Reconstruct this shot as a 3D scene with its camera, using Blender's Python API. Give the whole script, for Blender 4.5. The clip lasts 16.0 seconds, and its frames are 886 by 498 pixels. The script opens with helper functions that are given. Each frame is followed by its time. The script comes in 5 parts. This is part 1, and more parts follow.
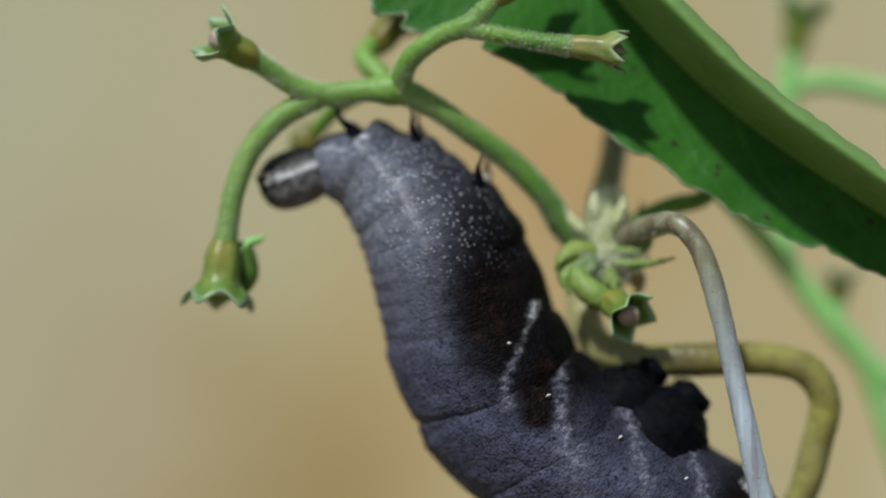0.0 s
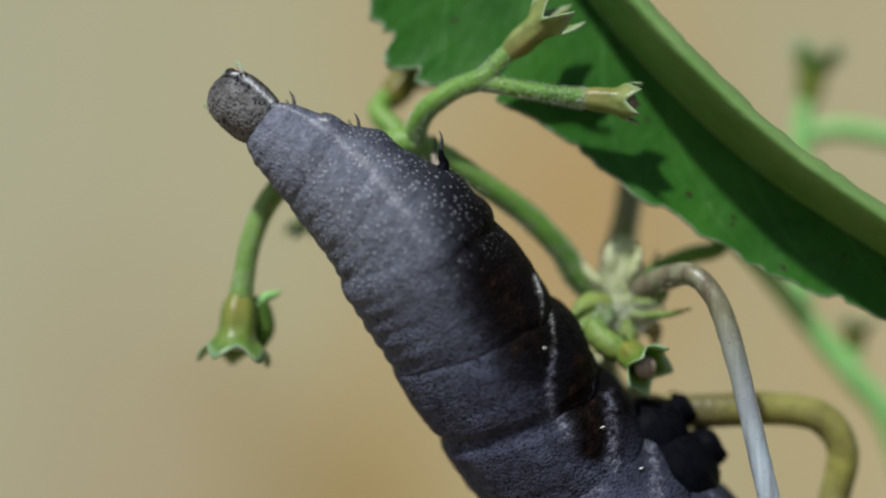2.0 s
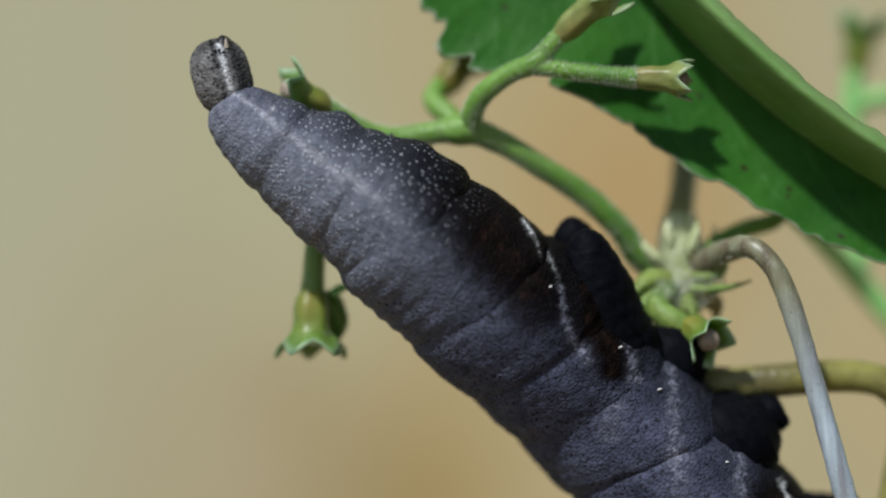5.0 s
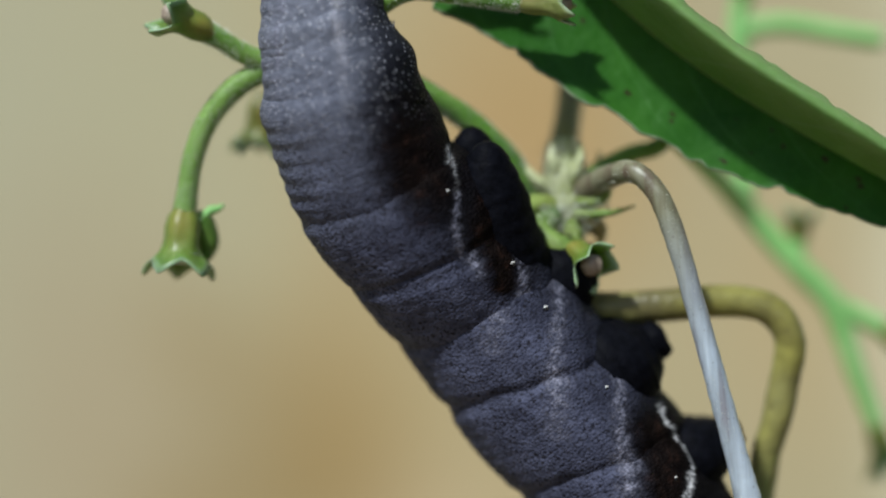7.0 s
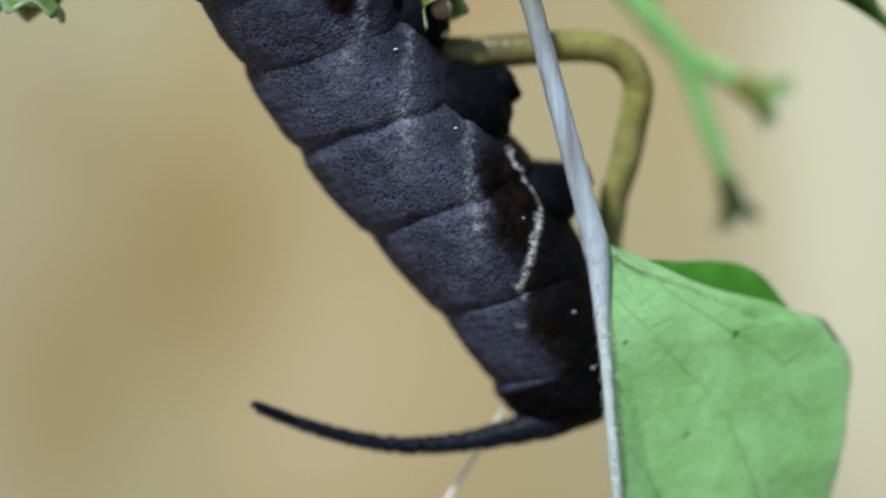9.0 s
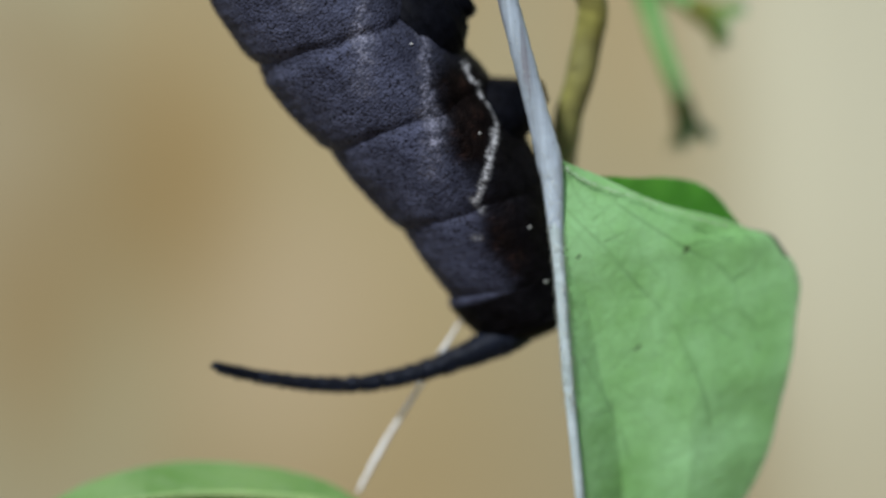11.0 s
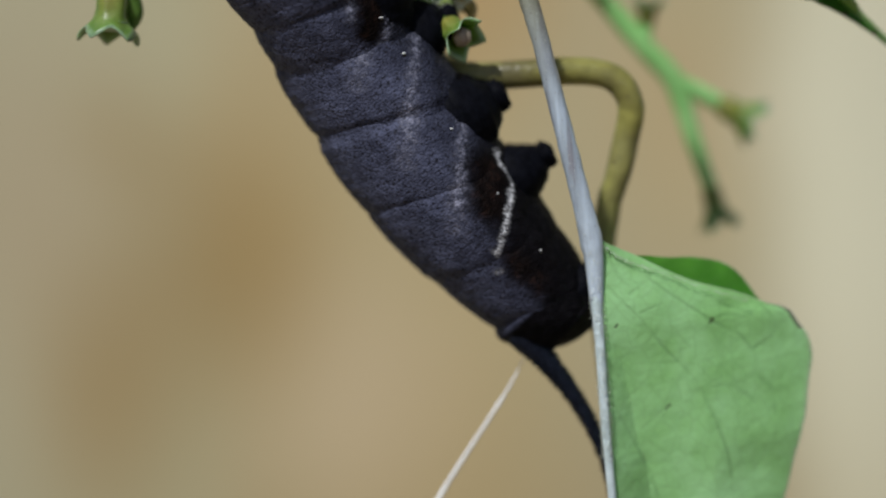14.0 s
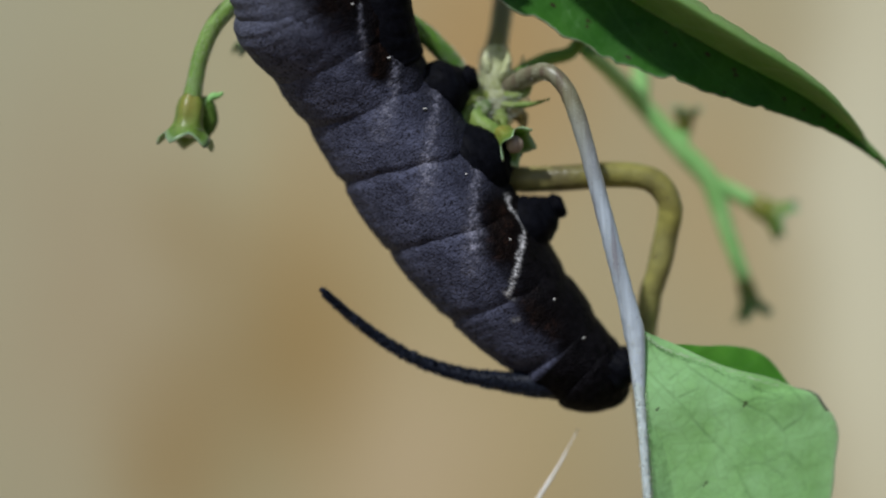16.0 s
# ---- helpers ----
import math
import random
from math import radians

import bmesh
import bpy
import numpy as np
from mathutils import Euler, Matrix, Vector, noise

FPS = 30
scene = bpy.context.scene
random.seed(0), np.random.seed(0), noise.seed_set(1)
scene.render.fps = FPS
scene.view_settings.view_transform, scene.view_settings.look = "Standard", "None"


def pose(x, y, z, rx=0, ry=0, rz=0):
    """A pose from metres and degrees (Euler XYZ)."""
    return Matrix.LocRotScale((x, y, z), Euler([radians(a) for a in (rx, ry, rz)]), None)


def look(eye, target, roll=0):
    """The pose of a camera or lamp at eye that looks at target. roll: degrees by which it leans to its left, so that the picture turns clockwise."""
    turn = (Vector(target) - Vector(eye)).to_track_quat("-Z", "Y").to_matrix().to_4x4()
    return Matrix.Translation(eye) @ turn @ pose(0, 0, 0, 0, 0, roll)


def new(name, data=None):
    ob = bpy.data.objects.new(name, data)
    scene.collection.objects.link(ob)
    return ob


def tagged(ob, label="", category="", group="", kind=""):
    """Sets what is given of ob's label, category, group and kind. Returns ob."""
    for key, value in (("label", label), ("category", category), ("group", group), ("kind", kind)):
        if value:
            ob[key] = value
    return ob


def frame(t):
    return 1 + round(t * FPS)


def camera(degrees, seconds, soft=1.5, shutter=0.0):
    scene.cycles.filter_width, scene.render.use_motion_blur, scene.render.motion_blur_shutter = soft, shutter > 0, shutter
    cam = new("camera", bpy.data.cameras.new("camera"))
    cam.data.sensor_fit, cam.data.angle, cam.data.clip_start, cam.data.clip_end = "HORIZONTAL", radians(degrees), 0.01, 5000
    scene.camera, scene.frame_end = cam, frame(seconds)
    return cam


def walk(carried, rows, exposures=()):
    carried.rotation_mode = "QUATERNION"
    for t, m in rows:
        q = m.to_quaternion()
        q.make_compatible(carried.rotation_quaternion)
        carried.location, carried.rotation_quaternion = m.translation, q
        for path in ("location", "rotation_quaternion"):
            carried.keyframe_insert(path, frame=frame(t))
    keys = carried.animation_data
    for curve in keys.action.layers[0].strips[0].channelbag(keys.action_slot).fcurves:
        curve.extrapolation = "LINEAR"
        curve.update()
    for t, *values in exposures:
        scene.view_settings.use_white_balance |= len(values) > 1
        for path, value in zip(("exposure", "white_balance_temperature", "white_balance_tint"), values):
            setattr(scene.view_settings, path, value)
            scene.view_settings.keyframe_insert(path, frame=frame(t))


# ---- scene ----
PATH = [
    (0, look((0.00000, -0.17800, -0.00000), (0.00000, 0, -0.00000), -0.00)), (0.5, look((0.00009, -0.17761, -0.00001), (0.00031, 0, -0.00003), 0.01)),
    (1, look((0.00011, -0.17745, 0.00022), (0.00035, 0, 0.00075), -0.02)), (1.5, look((-0.00012, -0.17759, 0.00069), (-0.00040, 0, 0.00230), -0.16)),
    (2, look((-0.00033, -0.17800, 0.00113), (-0.00109, 0, 0.00378), -0.54)), (2.5, look((-0.00082, -0.17850, 0.00144), (-0.00272, 0, 0.00479), -1.30)),
    (3, look((-0.00111, -0.17906, 0.00179), (-0.00368, 0, 0.00597), -1.36)), (5.5, look((-0.00169, -0.18052, 0.00070), (-0.00564, 0, 0.00232), -3.24)),
    (6, look((-0.00160, -0.18079, 0.00060), (-0.00534, 0, 0.00199), -2.56)), (6.5, look((-0.00075, -0.18132, -0.00001), (-0.00249, 0, -0.00002), -2.94)),
    (7, look((0.00077, -0.17990, -0.00089), (0.00258, 0, -0.00298), -3.08)), (7.5, look((0.00167, -0.18121, -0.00160), (0.00558, 0, -0.00533), -3.68)),
    (8, look((0.00232, -0.18113, -0.00299), (0.00773, 0, -0.00997), -3.08)), (8.5, look((0.00297, -0.18055, -0.00473), (0.00990, 0, -0.01577), -2.77)),
    (9, look((0.00371, -0.18167, -0.00663), (0.01238, 0, -0.02210), -2.91)), (9.5, look((0.00428, -0.18337, -0.00821), (0.01427, 0, -0.02737), -2.98)),
    (9.7, look((0.00446, -0.18387, -0.00873), (0.01487, 0, -0.02912), -2.98)), (12, look((0.00450, -0.18970, -0.00772), (0.01500, 0, -0.02573), -2.52)),
    (12.5, look((0.00410, -0.19874, -0.00712), (0.01367, 0, -0.02373), -2.64)), (13, look((0.00369, -0.20200, -0.00679), (0.01228, 0, -0.02265), -2.33)),
    (13.5, look((0.00314, -0.21196, -0.00660), (0.01046, 0, -0.02201), -2.38)), (14, look((0.00325, -0.21185, -0.00674), (0.01085, 0, -0.02248), -2.24)),
    (14.5, look((0.00286, -0.21784, -0.00630), (0.00953, 0, -0.02099), -2.51)), (15, look((0.00260, -0.21876, -0.00569), (0.00865, 0, -0.01898), -2.21)),
    (15.5, look((0.00214, -0.23030, -0.00477), (0.00714, 0, -0.01589), -2.76)), (16, look((0.00185, -0.23067, -0.00420), (0.00617, 0, -0.01401), -2.41))]
cam = camera(20, 16.0, soft=2.15)
walk(cam, PATH, [(0, -0.09, 6400, 4.0), (3, -0.08, 6400, 5.5), (7, 0.02, 6200, 5.0), (8, 0.12, 6150, 5.0), (9, 0.08, 6050, 3.5), (9.7, -0.04, 6050, 3), (11.8, -0.23, 6250, 9), (12.5, -0.27, 6300, 9), (13.5, -0.26, 6300, 9), (16, -0.31, 6300, 9)])
focus = new("focus")
focus.location = (0.012, -0.0034, -0.008)
cam.data.dof.use_dof, cam.data.dof.focus_object, cam.data.dof.aperture_fstop = True, focus, 7.2


# ---- light ----
def daylight():
    world = bpy.data.worlds.new("sky")
    scene.world = world
    world.use_nodes = True
    nodes, links = world.node_tree.nodes, world.node_tree.links
    sky = nodes.new("ShaderNodeTexSky")
    sky.sky_type = "NISHITA"
    sky.sun_disc = False
    sky.sun_elevation, sky.sun_rotation = radians(52), radians(209)
    links.new(sky.outputs[0], nodes["Background"].inputs[0])
    nodes["Background"].inputs[1].default_value = 0.075
    sun = new("sun", bpy.data.lights.new("sun", "SUN"))
    sun.data.energy, sun.data.angle, sun.data.color = 3.9, radians(3.0), (1.0, 0.985, 0.97)
    sun.matrix_world = look((-0.35, -0.62, 0.90), (0, 0, 0))


daylight()
scene.view_settings.exposure = 0.0


GROUND = -0.42


# ---- materials ----
def node_material(name, rough=0.5, spec=0.4):
    m = bpy.data.materials.new(name)
    m.use_nodes = True
    n, l = m.node_tree.nodes, m.node_tree.links
    b = n["Principled BSDF"]
    b.inputs["Roughness"].default_value = rough
    b.inputs["Specular IOR Level"].default_value = spec
    return m, n, l, b


def noise_node(n, l, scale, detail=4.0, rough=0.55, stretch=None):
    tc = n.new("ShaderNodeTexCoord")
    t = n.new("ShaderNodeTexNoise")
    t.inputs["Scale"].default_value, t.inputs["Detail"].default_value, t.inputs["Roughness"].default_value = scale, detail, rough
    if stretch:
        mp = n.new("ShaderNodeMapping")
        mp.inputs["Scale"].default_value = stretch
        l.new(tc.outputs["Object"], mp.inputs[0])
        l.new(mp.outputs[0], t.inputs["Vector"])
    else:
        l.new(tc.outputs["Object"], t.inputs["Vector"])
    return t.outputs["Fac"]


def ramp(n, l, fac, stops):
    r = n.new("ShaderNodeValToRGB")
    e = r.color_ramp.elements
    while len(e) < len(stops):
        e.new(0.5)
    for k, (p, c) in zip(e, stops):
        k.position, k.color = p, (*c, 1)
    l.new(fac, r.inputs[0])
    return r.outputs[0]


def mix(n, l, fac, a, b, mode="MIX"):
    m = n.new("ShaderNodeMix")
    m.data_type, m.blend_type = "RGBA", mode
    for sock, v in ((m.inputs[0], fac), (m.inputs[6], a), (m.inputs[7], b)):
        if isinstance(v, (int, float)):
            sock.default_value = v
        elif isinstance(v, tuple):
            sock.default_value = (*v, 1)
        else:
            l.new(v, sock)
    return m.outputs[2]


def calc(n, l, op, a, b=0.0, c=0.0):
    m = n.new("ShaderNodeMath")
    m.operation = op
    for sock, v in zip(m.inputs, (a, b, c)):
        if isinstance(v, (int, float)):
            sock.default_value = v
        else:
            l.new(v, sock)
    return m.outputs[0]


def bump(n, l, b, height, strength, dist):
    k = n.new("ShaderNodeBump")
    k.inputs["Strength"].default_value, k.inputs["Distance"].default_value = strength, dist
    l.new(height, k.inputs["Height"])
    l.new(k.outputs[0], b.inputs["Normal"])


def plant_material(name, low, high, scale, rough=0.5, stretch=None, speck=None, sub=0.0, tint=None):
    m, n, l, b = node_material(name, rough, 0.35)
    col = ramp(n, l, noise_node(n, l, scale, 5, 0.6, stretch), [(0.3, low), (0.7, high)])
    if tint:
        col = mix(n, l, ramp(n, l, noise_node(n, l, scale * 0.22, 2), [(0.34, (0, 0, 0)), (0.74, (1, 1, 1))]), col, tint)
    if speck:
        col = mix(n, l, ramp(n, l, noise_node(n, l, scale * 9, 2), [(0.68, (0, 0, 0)), (0.74, (1, 1, 1))]), col, speck)
    l.new(col, b.inputs["Base Color"])
    bump(n, l, b, noise_node(n, l, scale * 6, 3), 0.6, 0.0002)
    if sub:
        b.inputs["Subsurface Weight"].default_value = sub
        b.inputs["Subsurface Radius"].default_value = (0.4, 0.6, 0.15)
        b.inputs["Subsurface Scale"].default_value = 0.0012
    return m


def leaf_material(name, low, high, vein, thin=0.3, rough=0.45, strength=0.34):
    """Leaf skin; the mesh carries vein and spot masks in its colour attribute."""
    m, n, l, b = node_material(name, rough, 0.22)
    a = n.new("ShaderNodeVertexColor")
    a.layer_name = "marks"
    sp = n.new("ShaderNodeSeparateColor")
    l.new(a.outputs[0], sp.inputs[0])
    col = ramp(n, l, noise_node(n, l, 150, 5, 0.6), [(0.3, low), (0.72, high)])
    cell = n.new("ShaderNodeTexVoronoi")
    cell.feature, cell.inputs["Scale"].default_value = "DISTANCE_TO_EDGE", 700
    tc = n.new("ShaderNodeTexCoord")
    l.new(tc.outputs["Object"], cell.inputs["Vector"])
    net = ramp(n, l, cell.outputs["Distance"], [(0.02, (1, 1, 1)), (0.10, (0, 0, 0))])
    col = mix(n, l, calc(n, l, "MULTIPLY", net, 0.10), col, vein)
    col = mix(n, l, calc(n, l, "MULTIPLY", sp.outputs[0], strength), col, vein)
    col = mix(n, l, sp.outputs[1], col, (0.035, 0.022, 0.012))
    col = mix(n, l, sp.outputs[2], col, (0.58, 0.62, 0.48))
    l.new(col, b.inputs["Base Color"])
    h = calc(n, l, "ADD", calc(n, l, "MULTIPLY", sp.outputs[0], -0.35), calc(n, l, "MULTIPLY", noise_node(n, l, 900, 4), 1.2))
    bump(n, l, b, h, 0.5, 0.0002)
    tr = n.new("ShaderNodeBsdfTranslucent")
    l.new(col, tr.inputs[0])
    ms = n.new("ShaderNodeMixShader")
    ms.inputs[0].default_value = thin
    l.new(b.outputs[0], ms.inputs[1])
    l.new(tr.outputs[0], ms.inputs[2])
    l.new(ms.outputs[0], n["Material Output"].inputs[0])
    return m


def skin_material(name, back, back_dark):
    """Caterpillar skin: grey back, brown-black flank, pale streaks, white lines and raised pale granules."""
    m, n, l, b = node_material(name, 0.6, 0.05)

    def layer(name):
        a = n.new("ShaderNodeVertexColor")
        a.layer_name = name
        s = n.new("ShaderNodeSeparateColor")
        l.new(a.outputs[0], s.inputs[0])
        return s.outputs
    pale, red, white = layer("marks")
    flank, dots, thorax = layer("tone")
    tc = n.new("ShaderNodeTexCoord")

    def cells(scale, lo, hi):
        v = n.new("ShaderNodeTexVoronoi")
        v.inputs["Scale"].default_value, v.inputs["Randomness"].default_value = scale, 0.8
        l.new(tc.outputs["Object"], v.inputs["Vector"])
        return v, ramp(n, l, v.outputs["Distance"], [(lo, (1, 1, 1)), (hi, (0, 0, 0))])
    grey = ramp(n, l, noise_node(n, l, 900, 6, 0.7), [(0.3, back_dark), (0.7, back)])
    grey = mix(n, l, 1.0, grey, ramp(n, l, noise_node(n, l, 260, 4, 0.6), [(0.30, (0.70, 0.69, 0.69)), (0.70, (1.28, 1.28, 1.28))]), "MULTIPLY")
    grey = mix(n, l, ramp(n, l, noise_node(n, l, 4200, 2), [(0.55, (0, 0, 0)), (0.66, (0.9, 0.9, 0.9))]), grey, (0.012, 0.011, 0.014))
    _, pits = cells(1450, 0.14, 0.30)
    pits = calc(n, l, "MULTIPLY", pits, calc(n, l, "MULTIPLY_ADD", noise_node(n, l, 420, 2), 1.7, -0.25))
    blue = ramp(n, l, noise_node(n, l, 1500, 5, 0.6), [(0.3, (0.095, 0.104, 0.136)), (0.7, (0.205, 0.218, 0.275))])
    col = mix(n, l, thorax, grey, blue)
    col = mix(n, l, calc(n, l, "MULTIPLY", pits, calc(n, l, "MULTIPLY_ADD", dots, -0.95, 0.95)), col, (0.014, 0.013, 0.016))
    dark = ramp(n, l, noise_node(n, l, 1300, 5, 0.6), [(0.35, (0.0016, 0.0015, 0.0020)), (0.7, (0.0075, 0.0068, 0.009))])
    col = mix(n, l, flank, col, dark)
    ruddy = ramp(n, l, noise_node(n, l, 1100, 5, 0.65), [(0.35, (0.002, 0.001, 0.001)), (0.54, (0.0066, 0.004, 0.0035)), (0.80, (0.034, 0.016, 0.011))])
    col = mix(n, l, red, col, ruddy)
    mauve = ramp(n, l, noise_node(n, l, 2600, 4, 0.7), [(0.38, (0.070, 0.074, 0.10)), (0.62, (0.31, 0.31, 0.40))])
    broken = ramp(n, l, noise_node(n, l, 2400, 4, 0.75), [(0.42, (0, 0, 0)), (0.54, (1, 1, 1))])
    col = mix(n, l, calc(n, l, "MULTIPLY", pale, calc(n, l, "MULTIPLY_ADD", broken, 0.8, 0.2)), col, mauve)
    big, spots = cells(2700, 0.16, 0.30)
    col = mix(n, l, calc(n, l, "MULTIPLY", spots, dots), col, (0.54, 0.55, 0.62))
    col = mix(n, l, calc(n, l, "MULTIPLY", white, calc(n, l, "MULTIPLY_ADD", broken, 0.8, 0.2)), col, (0.80, 0.80, 0.82))
    l.new(col, b.inputs["Base Color"])
    fine, _ = cells(4200, 0.2, 0.5)
    h = calc(n, l, "ADD", calc(n, l, "MULTIPLY", calc(n, l, "MULTIPLY", spots, dots), 1.0), calc(n, l, "MULTIPLY", fine.outputs["Distance"], -0.9))
    h = calc(n, l, "ADD", h, calc(n, l, "MULTIPLY", noise_node(n, l, 1500, 5, 0.7), 0.7))
    bump(n, l, b, h, 0.7, 0.00016)
    l.new(ramp(n, l, noise_node(n, l, 3000, 3), [(0.3, (0.5, 0.5, 0.5)), (0.7, (0.75, 0.75, 0.75))]), b.inputs["Roughness"])
    return m


def plain_material(name, low, high, scale, rough, spec=0.4):
    m, n, l, b = node_material(name, rough, spec)
    l.new(ramp(n, l, noise_node(n, l, scale, 5, 0.6), [(0.3, low), (0.7, high)]), b.inputs["Base Color"])
    bump(n, l, b, noise_node(n, l, scale * 3, 3), 0.4, 0.0001)
    return m


def backdrop_material():
    """Tan earth-coloured wall with soft broad stains."""
    m, n, l, b = node_material("tan_wall", 0.9, 0.1)
    tc = n.new("ShaderNodeTexCoord")
    xyz = n.new("ShaderNodeSeparateXYZ")
    l.new(tc.outputs["Object"], xyz.inputs[0])
    wav = calc(n, l, "MULTIPLY", calc(n, l, "SUBTRACT", noise_node(n, l, 14, 2, 0.5), 0.5), 0.030)
    x = calc(n, l, "ADD", xyz.outputs[0], wav)
    fac = calc(n, l, "MULTIPLY_ADD", x, 5.0, 0.5)
    col = ramp(n, l, fac, [(0.18, (0.462, 0.435, 0.292)), (0.385, (0.472, 0.432, 0.268)), (0.43, (0.482, 0.402, 0.232)), (0.60, (0.497, 0.400, 0.216)), (0.72, (0.465, 0.405, 0.245)), (0.84, (0.480, 0.420, 0.255)), (0.91, (0.590, 0.550, 0.375)), (1.0, (0.620, 0.585, 0.415))])

    def patch(x0, z0, sx, sz, soft, tone, amount):
        dx = calc(n, l, "DIVIDE", calc(n, l, "SUBTRACT", x, x0), sx)
        dz = calc(n, l, "DIVIDE", calc(n, l, "SUBTRACT", xyz.outputs[2], z0 - GROUND), sz)
        far = calc(n, l, "SQRT", calc(n, l, "ADD", calc(n, l, "MULTIPLY", dx, dx), calc(n, l, "MULTIPLY", dz, dz)))
        k = ramp(n, l, far, [(0.0, (1, 1, 1)), (0.35, (0.75, 0.75, 0.75)), (soft, (0, 0, 0))])
        return mix(n, l, calc(n, l, "MULTIPLY", k, amount), col, tone)
    low = ramp(n, l, calc(n, l, "MULTIPLY_ADD", xyz.outputs[2], -12.0, 12.0 * (0.0 - GROUND)), [(0.25, (1, 1, 1)), (0.60, (0.97, 0.96, 0.94)), (1.0, (0.87, 0.83, 0.78))])
    col = mix(n, l, 1.0, col, low, "MULTIPLY")
    col = patch(-0.050, -0.030, 0.034, 0.050, 1.0, (0.43, 0.335, 0.205), 0.7)
    col = patch(0.100, -0.040, 0.040, 0.075, 1.0, (0.78, 0.75, 0.56), 0.42)
    col = patch(0.084, -0.026, 0.012, 0.080, 1.0, (0.80, 0.76, 0.55), 0.5)
    col = patch(-0.010, -0.032, 0.017, 0.034, 1.0, (0.38, 0.25, 0.090), 0.6)
    col = patch(-0.020, -0.041, 0.020, 0.030, 1.0, (0.31, 0.20, 0.070), 0.62)
    col = patch(-0.036, -0.058, 0.018, 0.032, 1.0, (0.33, 0.22, 0.085), 0.7)
    col = patch(-0.030, -0.018, 0.014, 0.016, 1.0, (0.36, 0.25, 0.11), 0.5)
    col = patch(0.018, 0.012, 0.030, 0.036, 1.0, (0.46, 0.27, 0.095), 0.6)
    col = patch(0.058, -0.016, 0.022, 0.034, 1.0, (0.52, 0.37, 0.17), 0.5)
    col = patch(0.003, -0.062, 0.022, 0.030, 1.0, (0.58, 0.46, 0.29), 0.7)
    l.new(col, b.inputs["Base Color"])
    return m


def petiole_material():
    """Silvery stalk with purplish streaks, brown-olive towards its base at the node."""
    m, n, l, b = node_material("purplish_petiole", 0.42, 0.5)
    streak = ramp(n, l, noise_node(n, l, 900, 4, 0.6, (1, 1, 0.06)), [(0.30, (0.22, 0.20, 0.22)), (0.45, (0.36, 0.42, 0.48)), (0.66, (0.56, 0.65, 0.74))])
    base = ramp(n, l, noise_node(n, l, 700, 4, 0.6, (1, 1, 0.1)), [(0.34, (0.11, 0.075, 0.055)), (0.50, (0.19, 0.18, 0.11)), (0.68, (0.27, 0.28, 0.20))])
    tc = n.new("ShaderNodeTexCoord")
    xyz = n.new("ShaderNodeSeparateXYZ")
    l.new(tc.outputs["Object"], xyz.inputs[0])
    low = calc(n, l, "MULTIPLY_ADD", xyz.outputs[2], -90.0, 90.0 * 0.4195)
    k = ramp(n, l, low, [(0.05, (0, 0, 0)), (0.95, (1, 1, 1))])
    col = mix(n, l, k, base, streak)
    col = mix(n, l, ramp(n, l, noise_node(n, l, 4200, 2), [(0.68, (0, 0, 0)), (0.75, (1, 1, 1))]), col, (0.10, 0.055, 0.06))
    l.new(col, b.inputs["Base Color"])
    bump(n, l, b, noise_node(n, l, 3000, 3), 0.3, 0.0001)
    return m


def calyx_material(name, low, high, amber):
    """Flower cup skin, amber towards its base where the mesh is marked so."""
    m, n, l, b = node_material(name, 0.38, 0.4)
    a = n.new("ShaderNodeVertexColor")
    a.layer_name = "marks"
    sp = n.new("ShaderNodeSeparateColor")
    l.new(a.outputs[0], sp.inputs[0])
    col = ramp(n, l, noise_node(n, l, 700, 5, 0.6), [(0.3, low), (0.7, high)])
    col = mix(n, l, calc(n, l, "MULTIPLY", sp.outputs[0], 0.8), col, amber)
    col = mix(n, l, sp.outputs[1], col, (0.42, 0.56, 0.40))
    l.new(col, b.inputs["Base Color"])
    bump(n, l, b, noise_node(n, l, 2600, 3), 0.35, 0.0001)
    b.inputs["Subsurface Weight"].default_value = 0.15
    b.inputs["Subsurface Radius"].default_value = (0.4, 0.6, 0.15)
    b.inputs["Subsurface Scale"].default_value = 0.001
    return m


STEM = plant_material("green_stem", (0.045, 0.160, 0.011), (0.150, 0.32, 0.038), 420, 0.42, None, (0.03, 0.06, 0.012), tint=(0.22, 0.36, 0.085))
OLIVE = plant_material("olive_stem", (0.070, 0.055, 0.020), (0.34, 0.32, 0.07), 190, 0.32, (1, 1, 1), (0.06, 0.035, 0.025), tint=(0.42, 0.41, 0.24))
CALYX_STALK = plant_material("cup_stalk", (0.07, 0.16, 0.025), (0.22, 0.36, 0.09), 700, 0.35, tint=(0.30, 0.32, 0.08))
STEM_PALE = plant_material("pale_green_stem", (0.20, 0.47, 0.13), (0.34, 0.62, 0.23), 300, 0.5)
PETIOLE = petiole_material()
CALYX = calyx_material("calyx_green", (0.048, 0.125, 0.016), (0.135, 0.25, 0.045), (0.25, 0.22, 0.04))
CALYX_OLD = calyx_material("calyx_brownish", (0.06, 0.09, 0.015), (0.15, 0.17, 0.035), (0.20, 0.15, 0.03))
AMBER = calyx_material("calyx_amber", (0.13, 0.18, 0.045), (0.28, 0.33, 0.11), (0.24, 0.21, 0.065))
BRACT = plant_material("bract_green", (0.06, 0.16, 0.02), (0.22, 0.36, 0.08), 620, 0.45, tint=(0.30, 0.34, 0.09))
AMBER_BRACT = plant_material("bract_brown", (0.16, 0.12, 0.04), (0.34, 0.28, 0.10), 500, 0.55)
